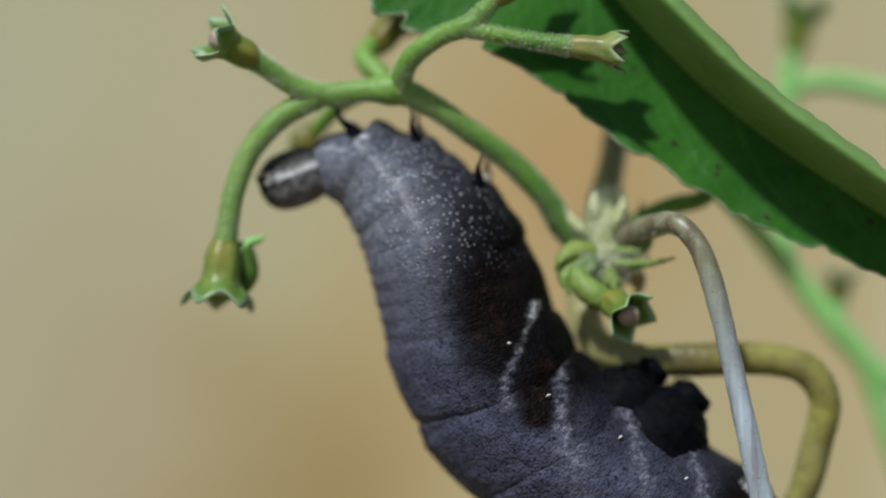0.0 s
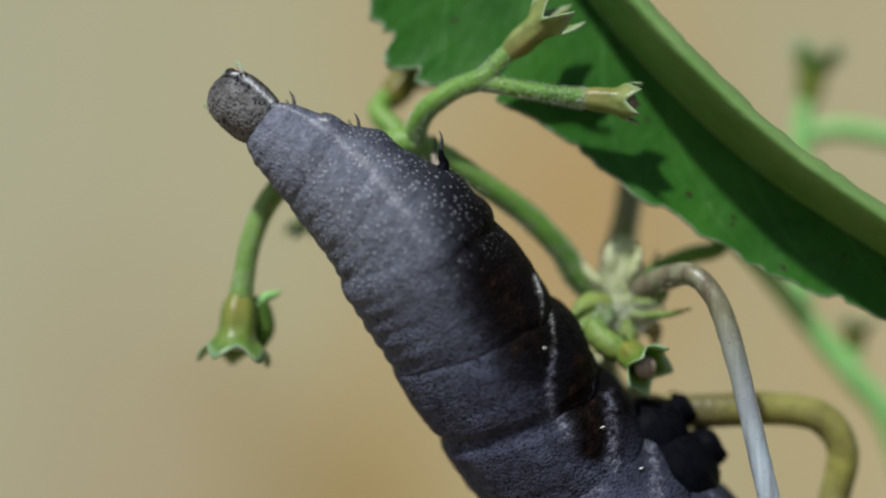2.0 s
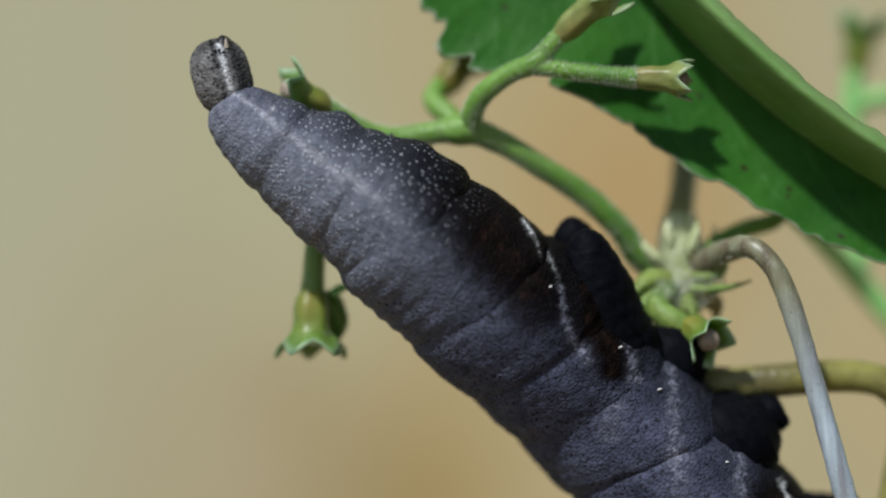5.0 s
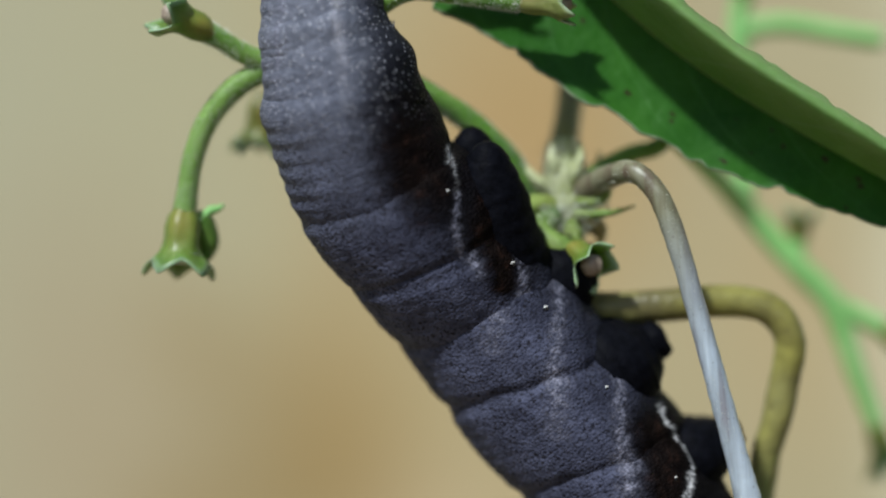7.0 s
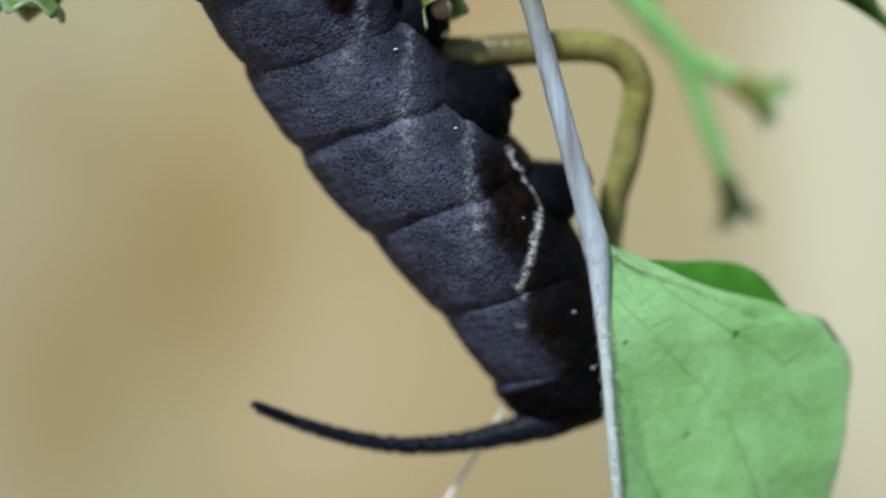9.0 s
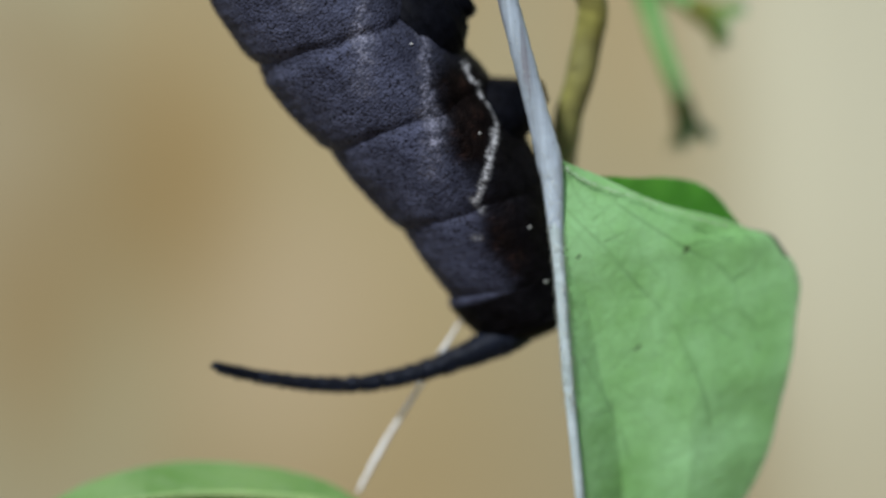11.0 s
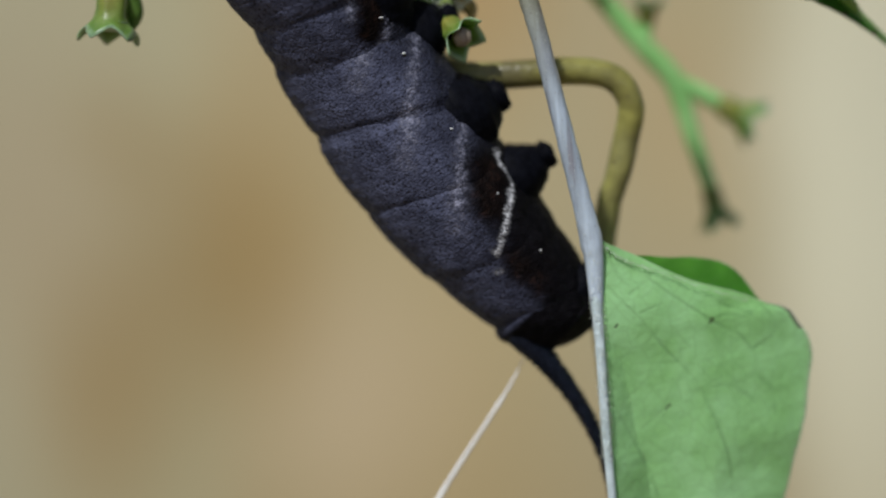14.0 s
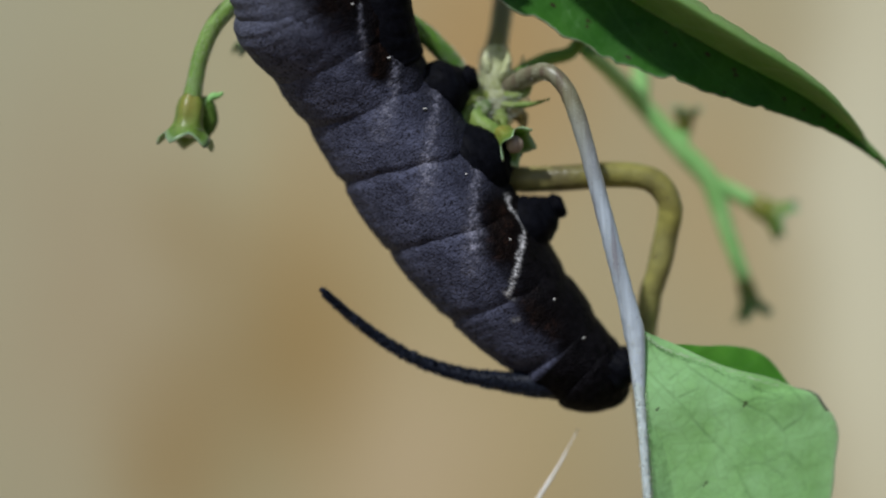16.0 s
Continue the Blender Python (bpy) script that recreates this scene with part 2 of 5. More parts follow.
OVARY = plant_material("wet_ovary", (0.22, 0.34, 0.20), (0.45, 0.55, 0.40), 800, 0.12)
STUMP = plant_material("dry_style", (0.26, 0.20, 0.15), (0.50, 0.42, 0.35), 900, 0.5)
HAIR = plain_material("pale_hair", (0.55, 0.58, 0.48), (0.70, 0.72, 0.64), 500, 0.5)
WOOLLY = plant_material("woolly_node", (0.38, 0.43, 0.16), (0.66, 0.68, 0.46), 600, 0.7)
LEAF_TOP = leaf_material("leaf_upper", (0.017, 0.095, 0.007), (0.048, 0.180, 0.017), (0.08, 0.24, 0.05), 0.2)
LEAF_UNDER = leaf_material("leaf_underside", (0.29, 0.58, 0.19), (0.47, 0.81, 0.40), (0.13, 0.27, 0.09), 0.25, 0.55, 0.45)
LEAF_FOLD = leaf_material("leaf_folded_base", (0.05, 0.20, 0.015), (0.11, 0.33, 0.035), (0.10, 0.26, 0.05), 0.3)
# Rolled half: pale underside green, lightened further to stand for light on it.
LEAF_PALE_LIT = leaf_material("leaf_pale_lit", (0.20, 0.39, 0.10), (0.33, 0.52, 0.19), (0.42, 0.58, 0.32), 0.45, 0.4)
RIB = plant_material("leaf_rib", (0.20, 0.34, 0.10), (0.34, 0.48, 0.18), 500, 0.45)
RIB_PALE = plant_material("pale_rib", (0.50, 0.60, 0.60), (0.68, 0.78, 0.80), 500, 0.5)
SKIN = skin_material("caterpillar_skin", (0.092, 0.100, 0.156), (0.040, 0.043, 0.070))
HEADSKIN = skin_material("head_skin", (0.25, 0.245, 0.245), (0.09, 0.086, 0.088))
BLACK = plain_material("black_chitin", (0.005, 0.005, 0.007), (0.016, 0.016, 0.022), 1500, 0.35)
FOOT = plain_material("proleg_skin", (0.0018, 0.002, 0.003), (0.006, 0.0065, 0.010), 1600, 0.55, 0.03)
HORNSKIN = plain_material("horn_skin", (0.004, 0.006, 0.012), (0.014, 0.018, 0.032), 1800, 0.5, 0.15)
THREAD = plain_material("pale_thread", (0.80, 0.79, 0.77), (0.95, 0.95, 0.93), 700, 0.25)
SPIRACLE = plain_material("glossy_black", (0.004, 0.004, 0.005), (0.010, 0.009, 0.010), 1500, 0.08, 0.8)
WALL = backdrop_material()
SOIL = plain_material("brown_earth", (0.12, 0.085, 0.05), (0.24, 0.17, 0.10), 60, 0.95, 0.1)

# ---- setting ----
MM = 0.001


def at(u, v, d=0.0):
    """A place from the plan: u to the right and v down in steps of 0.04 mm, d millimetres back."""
    return Vector(((u - 784) * 0.04 * MM, d * MM, (441 - v) * 0.04 * MM))


def mesh_object(name, verts, faces, material, parent=None, label="", smooth=True):
    me = bpy.data.meshes.new(name)
    me.from_pydata([tuple(p) for p in verts], [], faces)
    me.materials.append(material)
    if smooth:
        me.polygons.foreach_set("use_smooth", [True] * len(me.polygons))
    me.update()
    ob = new(name, me)
    ob.parent = parent
    if label:
        tagged(ob, label)
    return ob


def sheet(name, corners, material, label):
    ob = mesh_object(name, corners, [tuple(range(len(corners)))], material, None, "", False)
    return tagged(ob, label, "structure" if name == "ground" else "backdrop", kind="structure")


sheet("ground", [(-6, -6, GROUND), (6, -6, GROUND), (6, 6, GROUND), (-6, 6, GROUND)], SOIL, "brown bare earth ground below the plant")
wall = sheet("backdrop", [(-0.8, 0, 0), (0.8, 0, 0), (0.8, 0, 1.1), (-0.8, 0, 1.1)], WALL, "tan earthen wall with soft brown stains behind the plant")
wall.location = (0, 0.2, GROUND)


def grid_faces(rows, cols, closed):
    f = []
    span = cols if closed else cols - 1
    for i in range(rows - 1):
        for j in range(span):
            k = (j + 1) % cols
            f.append((i * cols + j, i * cols + k, (i + 1) * cols + k, (i + 1) * cols + j))
    return f


def smooth_path(points, steps):
    """Catmull-Rom through the points (numbers of any width)."""
    p = [np.array(q, float) for q in points]
    p = [2 * p[0] - p[1]] + p + [2 * p[-1] - p[-2]]
    out = []
    for i in range(1, len(p) - 2):
        for s in range(steps):
            t = s / steps
            out.append(0.5 * (2 * p[i] + (p[i + 1] - p[i - 1]) * t + (2 * p[i - 1] - 5 * p[i] + 4 * p[i + 1] - p[i + 2]) * t * t
                              + (3 * p[i] - p[i - 1] - 3 * p[i + 1] + p[i + 2]) * t ** 3))
    out.append(p[-2])
    return out


def tube(name, points, material, parent, label="", steps=8, sides=16, rough=0.05, knots=()):
    """A stalk through plan places (u, v, d, radius), closed at both ends. knots: shares of its length where it swells."""
    path = smooth_path(points, steps)
    place = [at(q[0], q[1], q[2]) for q in path]
    rad = [max(q[3], 0.4) * 0.04 * MM for q in path]
    verts, side = [], Vector((0, 1, 0))
    for i, c in enumerate(place):
        tan = (place[min(i + 1, len(place) - 1)] - place[max(i - 1, 0)]).normalized()
        side = (side - tan * side.dot(tan)).normalized()
        up = tan.cross(side)
        share = i / (len(place) - 1)
        swell = 1 + sum(0.28 * math.exp(-((share - k) / 0.03) ** 2) for k in knots)
        for j in range(sides):
            a = 2 * math.pi * j / sides
            off = side * math.cos(a) + up * math.sin(a)
            wob = 1 + rough * noise.noise((c + off * rad[i]) * 900) + rough * 0.8 * noise.noise((c + off * rad[i]) * 3000)
            verts.append(c + off * rad[i] * swell * wob)
    faces = grid_faces(len(place), sides, True)
    faces += [tuple(reversed(range(sides))), tuple(range((len(place) - 1) * sides, len(place) * sides))]
    return mesh_object(name, verts, faces, material, parent, label)


# ---- the plant ----
plant = tagged(new("plant"), "green twining plant with spent flower cups and hairy leaves", "plant")
plant.location = at(1450, 441, 0) + Vector((0, 0.008, GROUND))
PLANT_BASE = plant.location.copy()


def under(ob, parent):
    """Hang a mesh, built at its place in the world, under the thing."""
    ob.parent = parent
    off = PLANT_BASE if parent == plant else Vector((0, 0, 0))
    ob.data.transform(Matrix.Translation(-off))
    return ob


def stalk(name, points, material, label="", **more):
    return under(tube(name, points, material, None, label, **more), plant)


def calyx(u, v, d, aim, length, radius, material, label="", teeth=5, inside="dome", tilt=0.0, flare=1.0, tooth_size=0.34):
    """A spent flower cup: swollen base, waist, flared rim with pointed teeth, a wet dome inside. aim: plan direction (du, dv, dd)."""
    n, k = 50, 9
    way = Vector((aim[0], aim[2], -aim[1])).normalized()
    turn = way.to_track_quat("Z", "Y").to_matrix()
    origin = at(u, v, d)
    length, radius = length * 0.04 * MM, radius * 0.04 * MM
    prof = [(-0.12, 0.22), (0.0, 0.34), (0.14, 0.50), (0.32, 0.58), (0.50, 0.57), (0.64, 0.60), (0.76, 0.70), (0.88, 0.84), (1.0, 1.0 * flare)]
    verts, marks = [], []
    for shell in (1.0, 0.90):
        for i, (h, r) in enumerate(prof):
            for j in range(n):
                a = 2 * math.pi * j / n + tilt
                tooth = abs(((a * teeth / (2 * math.pi)) % 1.0) * 2 - 1)
                e = max(0.0, (h - 0.64) / 0.36)
                hh = h + e * (tooth_size * tooth ** 1.3 - 0.10)
                rr = r * (1 + 0.05 * math.cos(a * teeth) * (1 - e)) * (1 + e * e * 0.22 * tooth)
                rr *= 1 + 0.07 * noise.noise(Vector((math.cos(a) * 2, math.sin(a) * 2, h * 3 + u)))
                rr = rr * (shell if h > 0.1 else 1.0)
                verts.append(origin + turn @ Vector((rr * radius * math.cos(a), rr * radius * math.sin(a), hh * length)))
                marks.append((max(0.0, min(1.0, 1.5 - h * 1.6)) * (0.6 + 0.4 * math.cos(a * 2 + u)), max(0.0, (e - 0.75) * 2.4) * shell, 0, 1))
    faces = grid_faces(k, n, True)
    inner = [tuple(reversed([x + k * n for x in f])) for f in grid_faces(k, n, True)]
    rim = [((k - 1) * n + j, (k - 1) * n + (j + 1) % n, (2 * k - 1) * n + (j + 1) % n, (2 * k - 1) * n + j) for j in range(n)]
    cup = under(mesh_object("flower_cup", verts, faces + inner + rim + [tuple(reversed(range(n)))], material, None, label), plant)
    att = cup.data.color_attributes.new("marks", "FLOAT_COLOR", "POINT")
    att.data.foreach_set("color", np.array(marks, dtype=np.float32).ravel())
    if inside == "stump":
        ball = [origin + turn @ (Vector((math.sin(p) * math.cos(q) * 0.46, math.sin(p) * math.sin(q) * 0.46, math.cos(p) * 0.42)) * radius * (1 + 0.12 * noise.noise(Vector((p * 3, q * 2, u)))) + Vector((0, 0, length * 0.92))) - PLANT_BASE
                for p in np.linspace(0.02, 3.12, 12) for q in np.linspace(0, 2 * math.pi, 17)[:-1]]
        mesh_object("seed", ball, grid_faces(12, 16, True), STUMP, cup, "brownish round seed in the cup")
    if inside == "dome":
        dome, m = [], 20
        for i in range(8):
            w = i / 7 * math.pi / 2
            for j in range(m):
                a = 2 * math.pi * j / m
                r = 0.66 * radius * math.cos(w) * (1 + 0.10 * math.cos(2 * a))
                dome.append(origin + turn @ Vector((r * math.cos(a), r * math.sin(a), length * (0.74 + 0.20 * math.sin(w)))) - PLANT_BASE)
        mesh_object("ovary", dome, grid_faces(8, m, True), OVARY, cup, "wet pale green dome inside the cup")
    return cup


def hairs(name, points, count, length, seed, parent=None):
    """Fine pale hairs standing off a stalk through plan places (u, v, d, radius)."""
    rnd = random.Random(seed)
    path = smooth_path(points, 10)
    verts, faces = [], []
    for _ in range(count):
        i = rnd.randrange(len(path) - 1)
        f = rnd.random()
        q = path[i] * (1 - f) + path[i + 1] * f
        tan = (at(*path[i + 1][:3]) - at(*path[i][:3])).normalized()
        side = Vector((rnd.gauss(0, 1), rnd.gauss(0, 1) - 0.4, rnd.gauss(0, 1)))
        side = (side - tan * side.dot(tan)).normalized()
        base = at(*q[:3]) + side * q[3] * 0.04 * MM * 0.97
        tip = base + (side + tan * rnd.uniform(-0.3, 0.8)) * length * rnd.uniform(0.5, 1.2) * 0.04 * MM
        wide = tan.cross(side) * 0.65 * 0.04 * MM
        k = len(verts)
        verts += [base - wide, base + wide, base + tan * 0.7 * 0.04 * MM, tip]
        faces += [(k, k + 1, k + 3), (k + 1, k + 2, k + 3), (k + 2, k, k + 3)]
    ob = under(mesh_object(name, verts, faces, HAIR, None, "", False), plant)
    return tagged(ob, "fine pale hairs along the stalk", kind="stuff")


def leaf(rib, low, high, bend_low, bend_high, material, rib_material, rib_radius, label, seed, ragged=4.0, veins=9, spots=0, second=None, edge=1.0, taper=0.93, slant=1.5, half=34, curl=0.0, crease=0.0, lines=(), specks=(), sear=None):
    """A leaf: a midrib through plan places, half widths on both sides along it (plan steps), and how far each half leans back (d per step of width).
    curl: millimetres by which the upper half rolls forward over the midrib; crease: depth of a valley beside the midrib; lines: side veins through plan places; specks: dark bites (u, v, radius); sear: plan box in which the rim is brown."""
    rows = 300
    runs = [np.array(smooth_path(line, 40))[:, :2] for line in lines]
    path = smooth_path(rib, 18)
    pick = np.linspace(0, len(path) - 1, rows)
    centre = list(np.stack([np.interp(pick, range(len(path)), [q[k] for q in path]) for k in range(3)], 1))
    fine = {}
    for key, table in ((1, low), (-1, high)):
        curve = smooth_path([(v,) for v in table], 12)
        fine[key] = np.maximum(0.5, np.interp(np.linspace(0, 1, rows), np.linspace(0, 1, len(curve)), [f[0] for f in curve]))
    span = sum(float(np.linalg.norm(q[:2] - p[:2])) for p, q in zip(centre, centre[1:]))
    verts, marks = [], []
    rnd = random.Random(seed)
    blots = [(rnd.uniform(0.02, 0.98), rnd.uniform(0.05, 0.95) if curl else rnd.uniform(-0.95, 0.95), rnd.uniform(0.4, 1.0)) for _ in range(spots)]
    for i, c in enumerate(centre):
        s = i / (rows - 1)
        a, b = centre[max(i - 1, 0)], centre[min(i + 1, rows - 1)]
        t = np.array([b[0] - a[0], b[1] - a[1]])
        t = t / np.linalg.norm(t)
        side = np.array([-t[1], t[0]])
        for j in range(-half, half + 1):
            f = j / half
            lean = bend_low if f > 0 else bend_high
            w = fine[1 if f > 0 else -1][i] * (1 + ragged * 0.004 * abs(f) ** 3 * (noise.noise(Vector((s * 22, seed, 0))) * 2 + (max(0.0, noise.noise(Vector((s * 40, seed, 7))) - 0.2) * -4 if ragged > 10 else 0.0) + 0.4 * noise.noise(Vector((s * 70, seed, 3)))))
            q = c[:2] + side * (f * w) + t * abs(f) * w * 0.02
            ripple = 7 * noise.noise(Vector((q[0] / 90, q[1] / 90, seed))) * abs(f) + 5 * abs(f) ** 2 * math.sin(s * 30 + seed)
            d = c[2] + (lean[0] * abs(f) + lean[1] * f * f) * w * 0.04 + ripple * 0.04 * 0.6
            if f < 0:
                d -= curl * math.sin(math.pi * min(1.0, 0.86 * abs(f))) ** 0.7 * math.sin(math.pi * min(1.0, 0.08 + s)) ** 0.5
                fold = max(0.015, 0.62 * (s - 0.50))
                d += crease * min(1.0, fold / 0.2) * (min(1.0, abs(f) / fold) - 0.75 * max(0.0, min(1.0, (abs(f) - fold) / 0.35))) * min(1.0, max(0.0, s - 0.48) * 4)
            wave = 0.10 * noise.noise(Vector((s * 7, f * 3, seed + 9)))
            ph = (s * veins - abs(f) ** 1.3 * slant + wave) % 1.0
            vein = max(0.0, 1 - abs(ph - 0.5) / 0.07) * (1 - 0.6 * abs(f)) if 0.06 < s < 0.97 and not runs else 0.0
            for k, run in enumerate(runs):
                gap = float(np.min(np.hypot(run[:, 0] - q[0], run[:, 1] - q[1])))
                vein = max(vein, (1.0 if k < 4 else 0.6) * max(0.0, 1 - gap / 5.5) * (0.7 + noise.noise(Vector((q[0] / 60, q[1] / 60, k * 7.0)))) * min(1.0, abs(f) * 4 + max(0.0, s - 0.3)))
            groove = -0.008 * max(0.0, 1 - abs(ph - 0.5) / 0.16)
            verts.append(at(q[0], q[1], d + groove) - PLANT_BASE)
            blot = 0.0
            for bs, bf, br in blots:
                if math.hypot((s - bs) * span, (f - bf) * fine[1 if f > 0 else -1][i]) < 5.5 * br:
                    blot = 1.0
            for u, v, r in specks:
                if math.hypot(q[0] - u, (q[1] - v) + 0.6 * (q[0] - u)) < r:
                    blot = 0.7
            if sear and abs(f) > 0.982 and sear[0] < q[0] < sear[1] and sear[2] < q[1] < sear[3]:
                blot = 0.9
            rim = max(0.0, (abs(f) - 0.978) / 0.022) * edge * (0.6 + 0.8 * noise.noise(Vector((s * 90, seed, 5))))
            marks.append((vein, blot, rim, 1.0))
    cols = 2 * half + 1
    ob = mesh_object("leaf", verts, grid_faces(rows, cols, False), material, plant, label)
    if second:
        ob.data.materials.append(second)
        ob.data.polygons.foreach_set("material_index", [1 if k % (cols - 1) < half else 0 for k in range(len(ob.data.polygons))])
    att = ob.data.color_attributes.new("marks", "FLOAT_COLOR", "POINT")
    att.data.foreach_set("color", np.array(marks, dtype=np.float32).ravel())
    mod = ob.modifiers.new("thickness", "SOLIDIFY")
    mod.thickness, mod.offset = 0.00022, 0
    pts = [(c[0], c[1], c[2] - 0.1, max(1.2, rib_radius * (1 - taper * i / (rows - 1)))) for i, c in enumerate(centre)][::20]
    ribob = tube("midrib", pts, rib_material, None, "", steps=3, sides=12)
    ribob.data.transform(Matrix.Translation(-PLANT_BASE))
    ribob.parent = ob
    return ob


MAIN = [(1139, 48, 15, 25.8), (1118, 202, 13, 25.8), (1096, 307, 10.5, 26.6), (1078, 379, 9, 30.6), (1066, 461, 8, 36.6), (1045, 541, 7, 32.4), (1063, 613, 5.5, 31.1), (1130, 640, 4, 30), (1250, 641, 3.5, 31), (1370, 640, 3.5, 30), (1444, 662, 3.5, 30), (1474, 718, 3.5, 29), (1462, 790, 4, 29), (1444, 860, 4, 28), (1418, 955, 5, 28), (1408, 1150, 8, 28), (1450, 1500, 8, 29)]
stalk("main_stem", MAIN, OLIVE, "olive stem with a sharp double bend", knots=(0.27,))
stalk("lower_stem", [(1450, 1490, 8, 29), (1470, 2500, 8, 32), (1430, 5000, 8, 40), (1450, 8000, 8, 50), (1450, 10944, 8, 60)], OLIVE, "olive stem rising from the ground", steps=10)
PEDUNCLE = [(1049, 428, 6.5, 24.3), (1008, 405, 6, 25.4), (968, 344, 5, 23.3), (901, 278, 4, 22.3), (820, 221, 3, 21.1), (760, 181, 2.5, 22.1), (705, 158, 2, 24), (640, 158, 2, 21), (570, 165, 2, 22), (515, 148, 1.5, 19), (470, 118, 1, 19), (432, 96, 0.5, 22)]
stalk("flower_stalk", PEDUNCLE, STEM, "light green hairy flower stalk", knots=(0.57,))
TWIG = [(712, 165, 2, 20), (712, 128, 1, 20), (738, 92, 0, 19), (785, 62, -0.5, 18), (828, 48, -1, 19), (852, 25, -1, 16), (880, -4, -1, 16)]
stalk("flower_stalk", TWIG, STEM, "light green forked flower stalk")
BUDSTALK = [(822, 52, -1, 16), (870, 62, -1.2, 15), (930, 73, -1.4, 15), (985, 82, -1.6, 17), (1010, 85, -1.6, 18)]
stalk("flower_stalk", BUDSTALK, STEM)
DROOP = [(560, 172, 2, 20), (520, 188, 2, 21), (478, 218, 2, 21), (438, 268, 2, 20), (412, 330, 2, 19), (400, 390, 2, 19), (394, 428, 2, 22)]
DROOPING = [stalk("flower_stalk", DROOP, STEM, "drooping light green hairy flower stalk")]
BACKSTALK = [(700, 165, 4, 18), (672, 128, 5, 20), (640, 92, 6, 20), (655, 60, 7, 17)]
stalk("flower_stalk", BACKSTALK, STEM)
stalk("flower_stalk", [(640, 160, 4, 14), (590, 180, 7, 14), (545, 225, 9, 15)], STEM)
stalk("flower_stalk", [(1056, 462, 3.4, 18), (1036, 478, 2.6, 21), (1032, 500, 2.0, 23), (1050, 520, 1.6, 24), (1074, 534, 1.4, 22)], CALYX_STALK, "short light green flower stalk", rough=0.12)
calyx(452, 108, 0.5, (-0.92, -0.55, -0.35), 84, 46, CALYX, "green flower cup with curled teeth", inside="stump", tooth_size=0.36, tilt=0.5)
DROOPING.append(calyx(394, 424, 2, (-0.1, 1, -0.1), 108, 58, CALYX, "drooping yellow-green flower cup with pointed teeth", tilt=0.4, tooth_size=0.26))
DROOPING.append(stalk("bract", [(412, 440, 2.5, 18), (424, 455, 3, 24), (432, 490, 3.2, 20), (428, 520, 3, 6)], CALYX))
DROOPING.append(stalk("bract", [(425, 440, 2.5, 8), (440, 428, 2.5, 9), (455, 424, 2.5, 6), (464, 416, 2.5, 2)], STEM_PALE))
calyx(872, 4, -1, (0.75, -0.62, -0.15), 105, 42, AMBER, "yellow-brown withered flower cup", inside="none", tooth_size=0.45)
calyx(1000, 84, -1.6, (0.98, 0.1, -0.1), 92, 38, AMBER, "yellow-green fruiting flower cup", flare=0.85, inside="stump", tooth_size=0.28)
calyx(655, 75, 7, (0.5, -0.62, 0.3), 95, 48, CALYX_OLD, "brownish old flower cup")
calyx(530, 215, 9, (-0.15, 1, 0.1), 90, 48, CALYX_OLD, "brownish old flower cup")
calyx(1076, 528, 1.5, (0.62, 0.52, -0.65), 66, 46, CALYX, "green flower cup with pointed teeth", tilt=0.6, inside="stump", tooth_size=0.36)

# woolly node with bracts
stalk("node", [(1086, 334, 7, 24.2), (1084, 360, 6.5, 30.2), (1083, 392, 6, 38.3), (1088, 432, 6, 46.4), (1088, 476, 6, 42.4), (1079, 520, 6, 26.2), (1073, 546, 6.1, 12.1)], WOOLLY, "pale yellow-green woolly stem node", rough=0.12)


def bract(points, wide, material, seed):
    """A small cupped pointed leaf at the node, through plan places (u, v, d), wide plan steps across."""
    path = smooth_path(points, 8)
    n, cols = len(path), 11
    verts = []
    for i, q in enumerate(path):
        s = i / (n - 1)
        a, b = path[max(i - 1, 0)], path[min(i + 1, n - 1)]
        t = (b[:2] - a[:2]) / max(1e-6, float(np.linalg.norm(b[:2] - a[:2])))
        w = wide * (0.35 + 0.65 * math.sin(math.pi * min(1.0, s * 0.9 + 0.12)) ** 0.8) * (1 - s ** 2.5)
        for j in range(cols):
            f = 2 * j / (cols - 1) - 1
            wob = 1 + 0.15 * noise.noise(Vector((s * 6, f * 2, seed)))
            verts.append(at(q[0] - t[1] * f * w * wob, q[1] + t[0] * f * w * wob, q[2] + 0.045 * w * f * f + 0.15 * noise.noise(Vector((s * 9, f * 3, seed + 5)))) - PLANT_BASE)
    ob = mesh_object("bract", verts, grid_faces(n, cols, False), material, plant)
    mod = ob.modifiers.new("thickness", "SOLIDIFY")
    mod.thickness, mod.offset = 0.0002, 0


bract([(1098, 440, 3.5), (1126, 444, 2.8), (1150, 434, 2.8), (1170, 408, 3.4)], 15, BRACT, 4)
bract([(1100, 419, 5.3), (1122, 408, 5.1), (1141, 384, 5.5), (1149, 352, 6.3)], 11, WOOLLY, 5)
bract([(1066, 424, 5.3), (1040, 410, 4.7), (1020, 390, 4.7), (1005, 365, 5.3)], 12, WOOLLY, 6)
bract([(1072, 400, 4.7), (1062, 375, 4.3), (1060, 350, 4.5), (1064, 325, 5.3)], 11, WOOLLY, 7)
bract([(1090, 464, 2.6), (1120, 468, 2), (1160, 466, 2), (1200, 457, 2.2)], 7, BRACT, 9)
bract([(1100, 470, 4), (1128, 484, 4), (1140, 506, 4.4), (1134, 534, 5)], 18, AMBER_BRACT, 10)
bract([(1058, 450, 3), (1026, 446, 2.2), (1000, 456, 1.8), (984, 480, 1.9)], 21, BRACT, 12)
bract([(1044, 470, 2.8), (1016, 476, 2.0), (1002, 496, 1.7), (1010, 524, 1.8)], 19, BRACT, 14)
